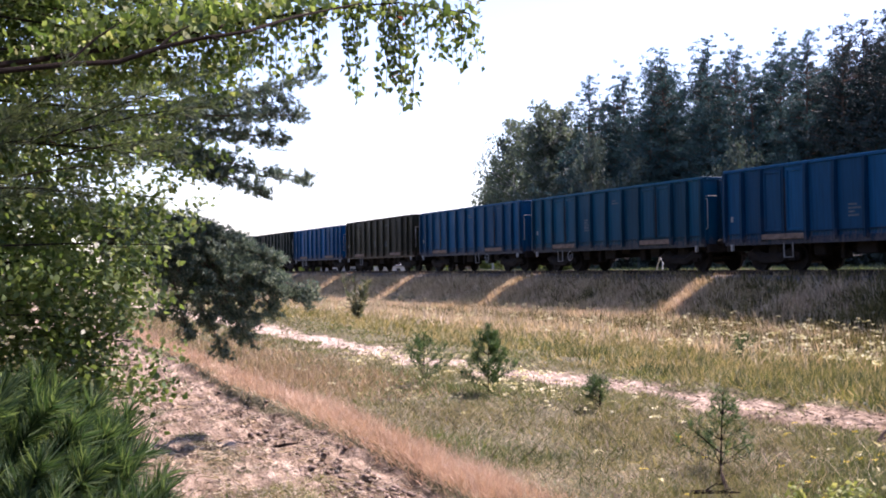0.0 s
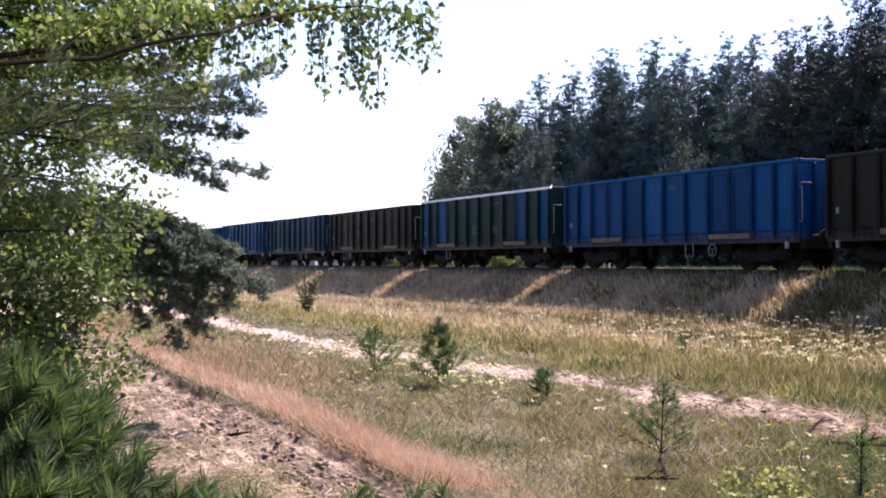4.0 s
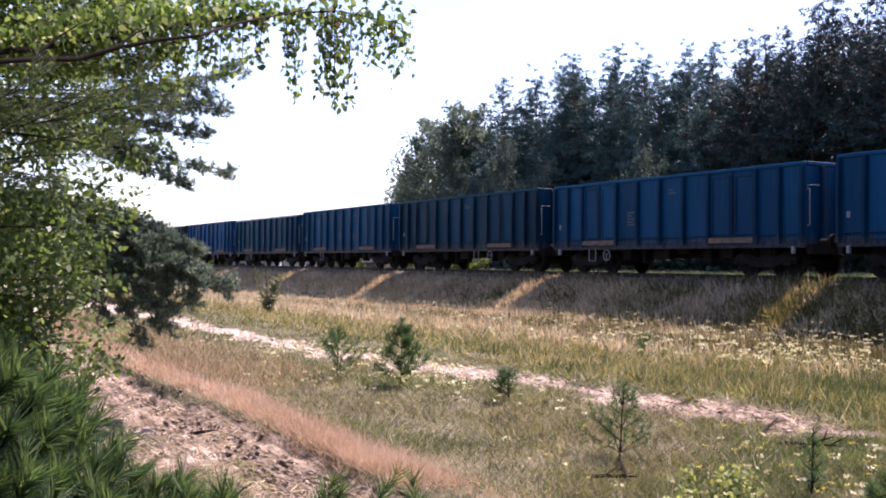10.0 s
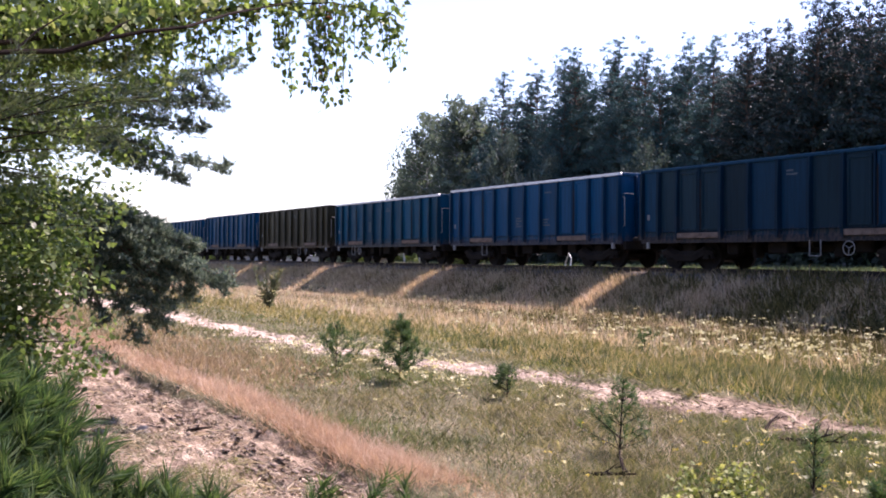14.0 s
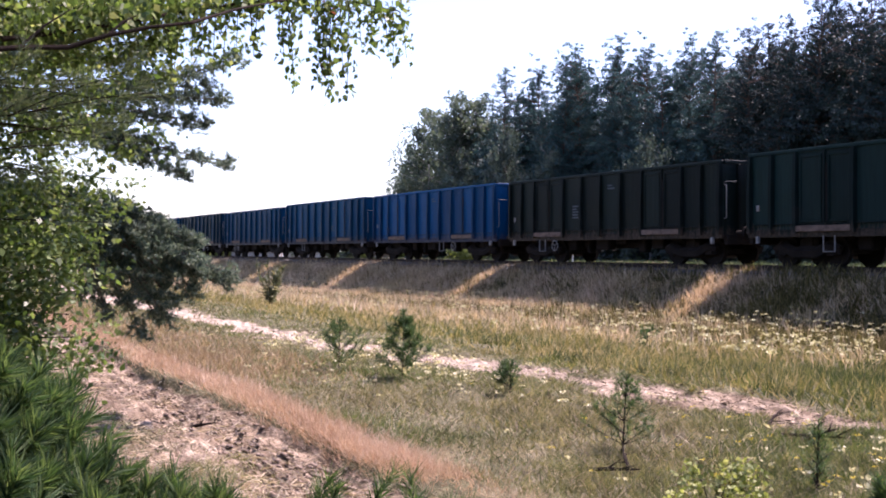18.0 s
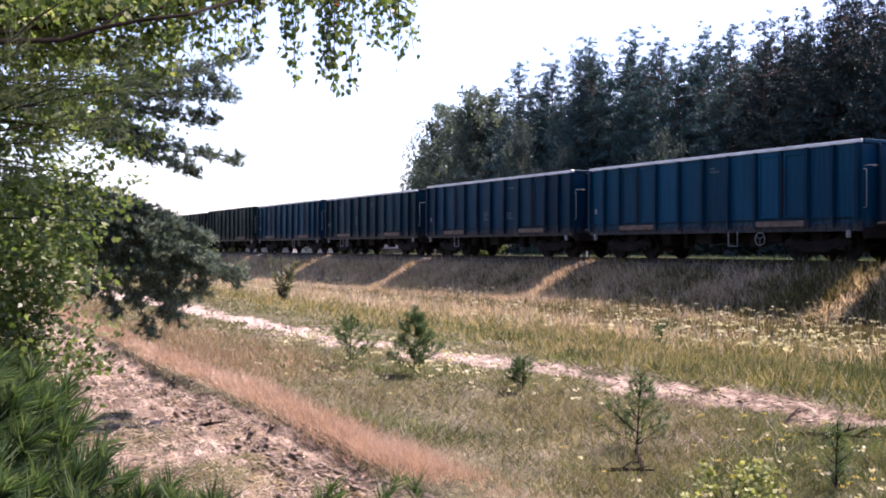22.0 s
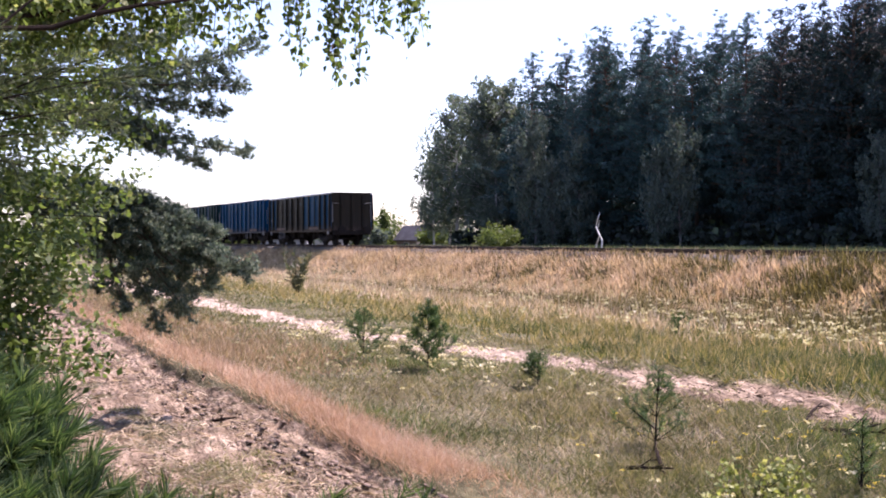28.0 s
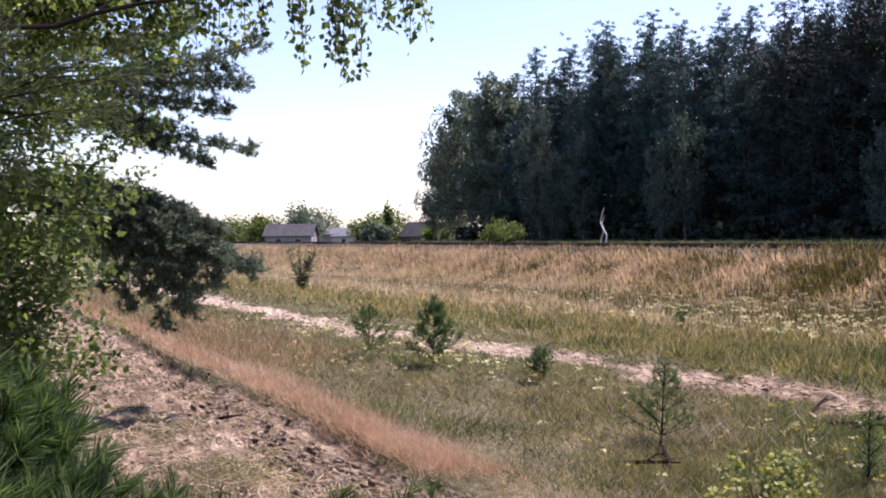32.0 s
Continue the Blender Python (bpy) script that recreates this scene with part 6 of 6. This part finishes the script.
# ---------- the village behind ----------
def house(x, y, turn, long, wide, eaves, ridge, wall_mat, roof_mat, label, windows=2, chimney=True):
    h = tagged(anchor("house", Matrix.Translation((x, y, float(height(x, y)) - 0.05)) @ Matrix.Rotation(radians(turn), 4, "Z")), label, "house", "houses of the village")
    bm = bmesh.new()
    a, b = long / 2, wide / 2
    box(bm, -a, a, -b, b, 0, eaves)
    g = [bm.verts.new(p) for p in ((-a, -b, eaves), (-a, b, eaves), (-a, 0, ridge - 0.05), (a, -b, eaves), (a, b, eaves), (a, 0, ridge - 0.05))]
    bm.faces.new((g[0], g[2], g[1]))
    bm.faces.new((g[3], g[4], g[5]))
    part("wall", bm, wall_mat, h)
    for s in (-1, 1):
        bm = bmesh.new()
        o, th = 0.35, 0.12
        pts = [(-a - o, s * (b + o), eaves - 0.2), (a + o, s * (b + o), eaves - 0.2), (a + o, 0, ridge), (-a - o, 0, ridge)]
        lo = [bm.verts.new(p) for p in pts]
        hi = [bm.verts.new((p[0], p[1], p[2] + th)) for p in pts]
        bm.faces.new(lo)
        bm.faces.new(hi[::-1])
        for i in range(4):
            bm.faces.new((lo[i], hi[i], hi[(i + 1) % 4], lo[(i + 1) % 4]))
        part("roof", bm, roof_mat, h)
    if chimney:
        part("chimney", boxed(-0.3, 0.3, -0.3, 0.3, ridge - 0.4, ridge + 0.7), MAT_BRICK, h)
    for i in range(windows):
        px = -a + long * (i + 0.7) / (windows + 0.4)
        win = part("window", boxed(px - 0.5, px + 0.5, -b - 0.06, -b - 0.004, eaves * 0.35, eaves * 0.78), MAT_WHITE, h)
        part("pane", boxed(px - 0.42, px + 0.42, -b - 0.075, -b - 0.064, eaves * 0.4, eaves * 0.74), MAT_GLASS, win)
    part("door", boxed(a - 0.05, a + 0.05, -0.5, 0.5, 0.05, 2.05), MAT_WOOD, h)


MAT_BRICK = plain("dull_red_brick", (0.16, 0.07, 0.05), (0.28, 0.14, 0.1), 3.0, 0.9)
MAT_GREYWALL = plain("grey_render_wall", (0.17, 0.18, 0.2), (0.3, 0.31, 0.33), 2.0, 0.9)
MAT_PALEWALL = plain("pale_board_wall", (0.42, 0.42, 0.42), (0.62, 0.62, 0.62), 2.0, 0.85)
MAT_SLATE = plain("grey_sheet_roof", (0.06, 0.065, 0.08), (0.15, 0.16, 0.18), 1.2, 0.8)
MAT_DARKROOF = plain("dark_tarred_roof", (0.018, 0.018, 0.022), (0.06, 0.06, 0.068), 1.2, 0.85)
MAT_REDROOF = plain("brown_red_roof", (0.045, 0.025, 0.023), (0.09, 0.05, 0.045), 1.2, 0.85)
MAT_GLASS = plain("dark_window_glass", (0.02, 0.025, 0.03), (0.03, 0.035, 0.04), 2.0, 0.1)

house(-140.0, 47.0, 60, 6.6, 4.6, 2.0, 3.5, MAT_GREYWALL, MAT_DARKROOF, "grey rendered village house with a dark sheet roof", 2, False)
house(-163.0, 81.7, 75, 6.5, 5.0, 1.9, 3.7, MAT_WOOD, MAT_REDROOF, "small wooden house with a brown-red gable roof")
house(-150.0, 60.0, 5, 12.0, 5.0, 2.2, 3.0, MAT_PALEWALL, MAT_SLATE, "long low pale barn with a grey roof", 1)
house(-137.0, 55.5, 20, 5.0, 4.0, 1.8, 2.5, MAT_PALEWALL, MAT_SLATE, "pale garden shed with a low grey roof", 1)
house(-127.0, 61.1, 20, 3.8, 3.4, 1.7, 3.5, MAT_WOOD, MAT_DARKROOF, "small dark wooden house behind the garden bushes", 1, False)
for i, (x, y, tall, wide, n) in enumerate(((-150, 52, 6.5, 4.2, 3000), (-158, 49, 5.0, 4.5, 2600), (-131, 55.5, 4.4, 3.4, 2600), (-127, 55.0, 3.6, 2.6, 2000), (-170, 45, 4.5, 5.0, 2400), (-118, 59, 3.2, 2.2, 1400), (-133, 66, 3.6, 2.2, 1400),
                                           (-165, 38, 3.8, 5.0, 2200), (-180, 40, 4.2, 6.0, 2400), (-172, 62, 7.0, 5.0, 2400), (-155, 70, 6.0, 5.0, 2200), (-137, 60.8, 6.0, 0.9, 1500), (-145, 75, 5.0, 6.0, 2200), (-190, 55, 6.0, 7.0, 2400), (-130, 68, 3.5, 4.0, 1600))):
    shrub("garden_bush", x, y, tall, wide, n, 0.42, MAT_BUSH if i % 3 else MAT_FOREST_LEAF, "rounded green bush in the village gardens", 90 + i, "bushes of the village", 0.95)


# ---------- a bird that flies along the train ----------
def bird():
    white = plain("white_plumage", (0.6, 0.6, 0.58), (0.82, 0.82, 0.8), 30.0, 0.8)
    b = tagged(anchor("bird"), "small white bird flying along the train", "bird")
    bm = bmesh.new()
    tube(bm, [(-0.13, 0, 0.0), (-0.1, 0, 0.01), (-0.05, 0, 0.005), (0.03, 0, 0.0), (0.09, 0, 0.0), (0.16, 0, 0.0)], [0.004, 0.02, 0.028, 0.03, 0.016, 0.006], 8)
    part("body", bm, white, b)
    wings = []
    for s in (-1, 1):
        bm = bmesh.new()
        up = [bm.verts.new((x, s * y, z)) for x, y, z in ((-0.05, 0.0, 0.006), (-0.07, 0.08, 0.006), (-0.03, 0.17, 0.003), (0.02, 0.1, 0.006), (0.05, 0.0, 0.006))]
        down = [bm.verts.new((v.co.x, v.co.y, v.co.z - 0.006)) for v in up]
        bm.faces.new(up)
        bm.faces.new(down[::-1])
        for i in range(5):
            bm.faces.new((up[i], down[i], down[(i + 1) % 5], up[(i + 1) % 5]))
        bmesh.ops.recalc_face_normals(bm, faces=bm.faces[:])
        wing = part("wing", bm, white, b)
        wing.location = (0, s * 0.02, 0.015)
        wings.append((wing, s))
    return b, wings


BIRD, WINGS = bird()


def rolled(t):
    """How far the train has come by the time t."""
    return 1.0 + 15.285 * t + 0.0512 * t ** 2 - 0.00183 * t ** 3 + 0.0000284 * t ** 4 + 1.0 * max(0.0, t - 28) ** 2


def motions():
    """The train rolls past, gathering a little speed."""
    times = list(range(0, 28, 2)) + [28, 29, 30, 31, 32]
    for k, w in WAGONS.items():
        rows = []
        for t in times:
            x = PITCH * k - rolled(t)
            rows.append((t, pose(x, TRACK_Y, RAIL_TOP)))
        walk(w, rows)
        # its wheels turn while it rolls by
        near = [j / FPS for j in range(0, int(32 * FPS) + 1) if -62 < PITCH * k - rolled(j / FPS) < -12]
        if not near:
            continue
        turned = [(t, rolled(t) / 0.46) for t in near]
        turned = ([(0.0, turned[0][1])] if near[0] > 0 else []) + turned + ([(32.0, turned[-1][1])] if near[-1] < 32 else [])
        for ws in [o for o in w.children_recursive if o.name.startswith("wheelset")]:
            at = ws.location.copy()
            walk(ws, [(t, Matrix.Translation(at) @ Matrix.Rotation(-a, 4, "Y")) for t, a in turned])
    way = [(0, (28, 30, 14)), (22.3, (2, 22, 9)), (22.9, (-14.7, 20.0, 5.92)), (23.0, (-17.0, 20.15, 5.18)), (23.1, (-19.66, 20.3, 4.5)), (23.2, (-22.5, 20.45, 3.95)), (23.3, (-25.5, 20.6, 3.65)), (23.4, (-28.3, 20.75, 3.62)),
           (23.5, (-31.0, 21.2, 4.14)), (23.7, (-35.5, 25.0, 5.6)), (24.0, (-41, 33, 4.5)), (24.6, (-48, 52, 5.0)), (26.0, (-52, 66, 2.5)), (32, (-52, 66, 2.5))]
    walk(BIRD, [(t, pose(*p, 0, 0, 178)) for t, p in way])
    beats = [(0, 10)] + [(22.5 + 0.1 * j, (50 if j % 2 else -15)) for j in range(16)] + [(32, 10)]
    for wing, s in WINGS:
        walk(wing, [(t, pose(0, s * 0.02, 0.015, s * a, 0, 0)) for t, a in beats])
    r = np.random.default_rng(3)
    for twig, at in TWIGS:
        u, w = r.uniform(0, 6.28, 2)
        rows = []
        for k in range(33):
            gust = 0.6 + 0.5 * math.sin(k * 0.55)
            rows.append((k, pose(*at, 3.0 * gust * math.sin(k * 1.9 + u), 3.5 * gust * math.sin(k * 1.5 + w), 0)))
        walk(twig, rows)


motions()
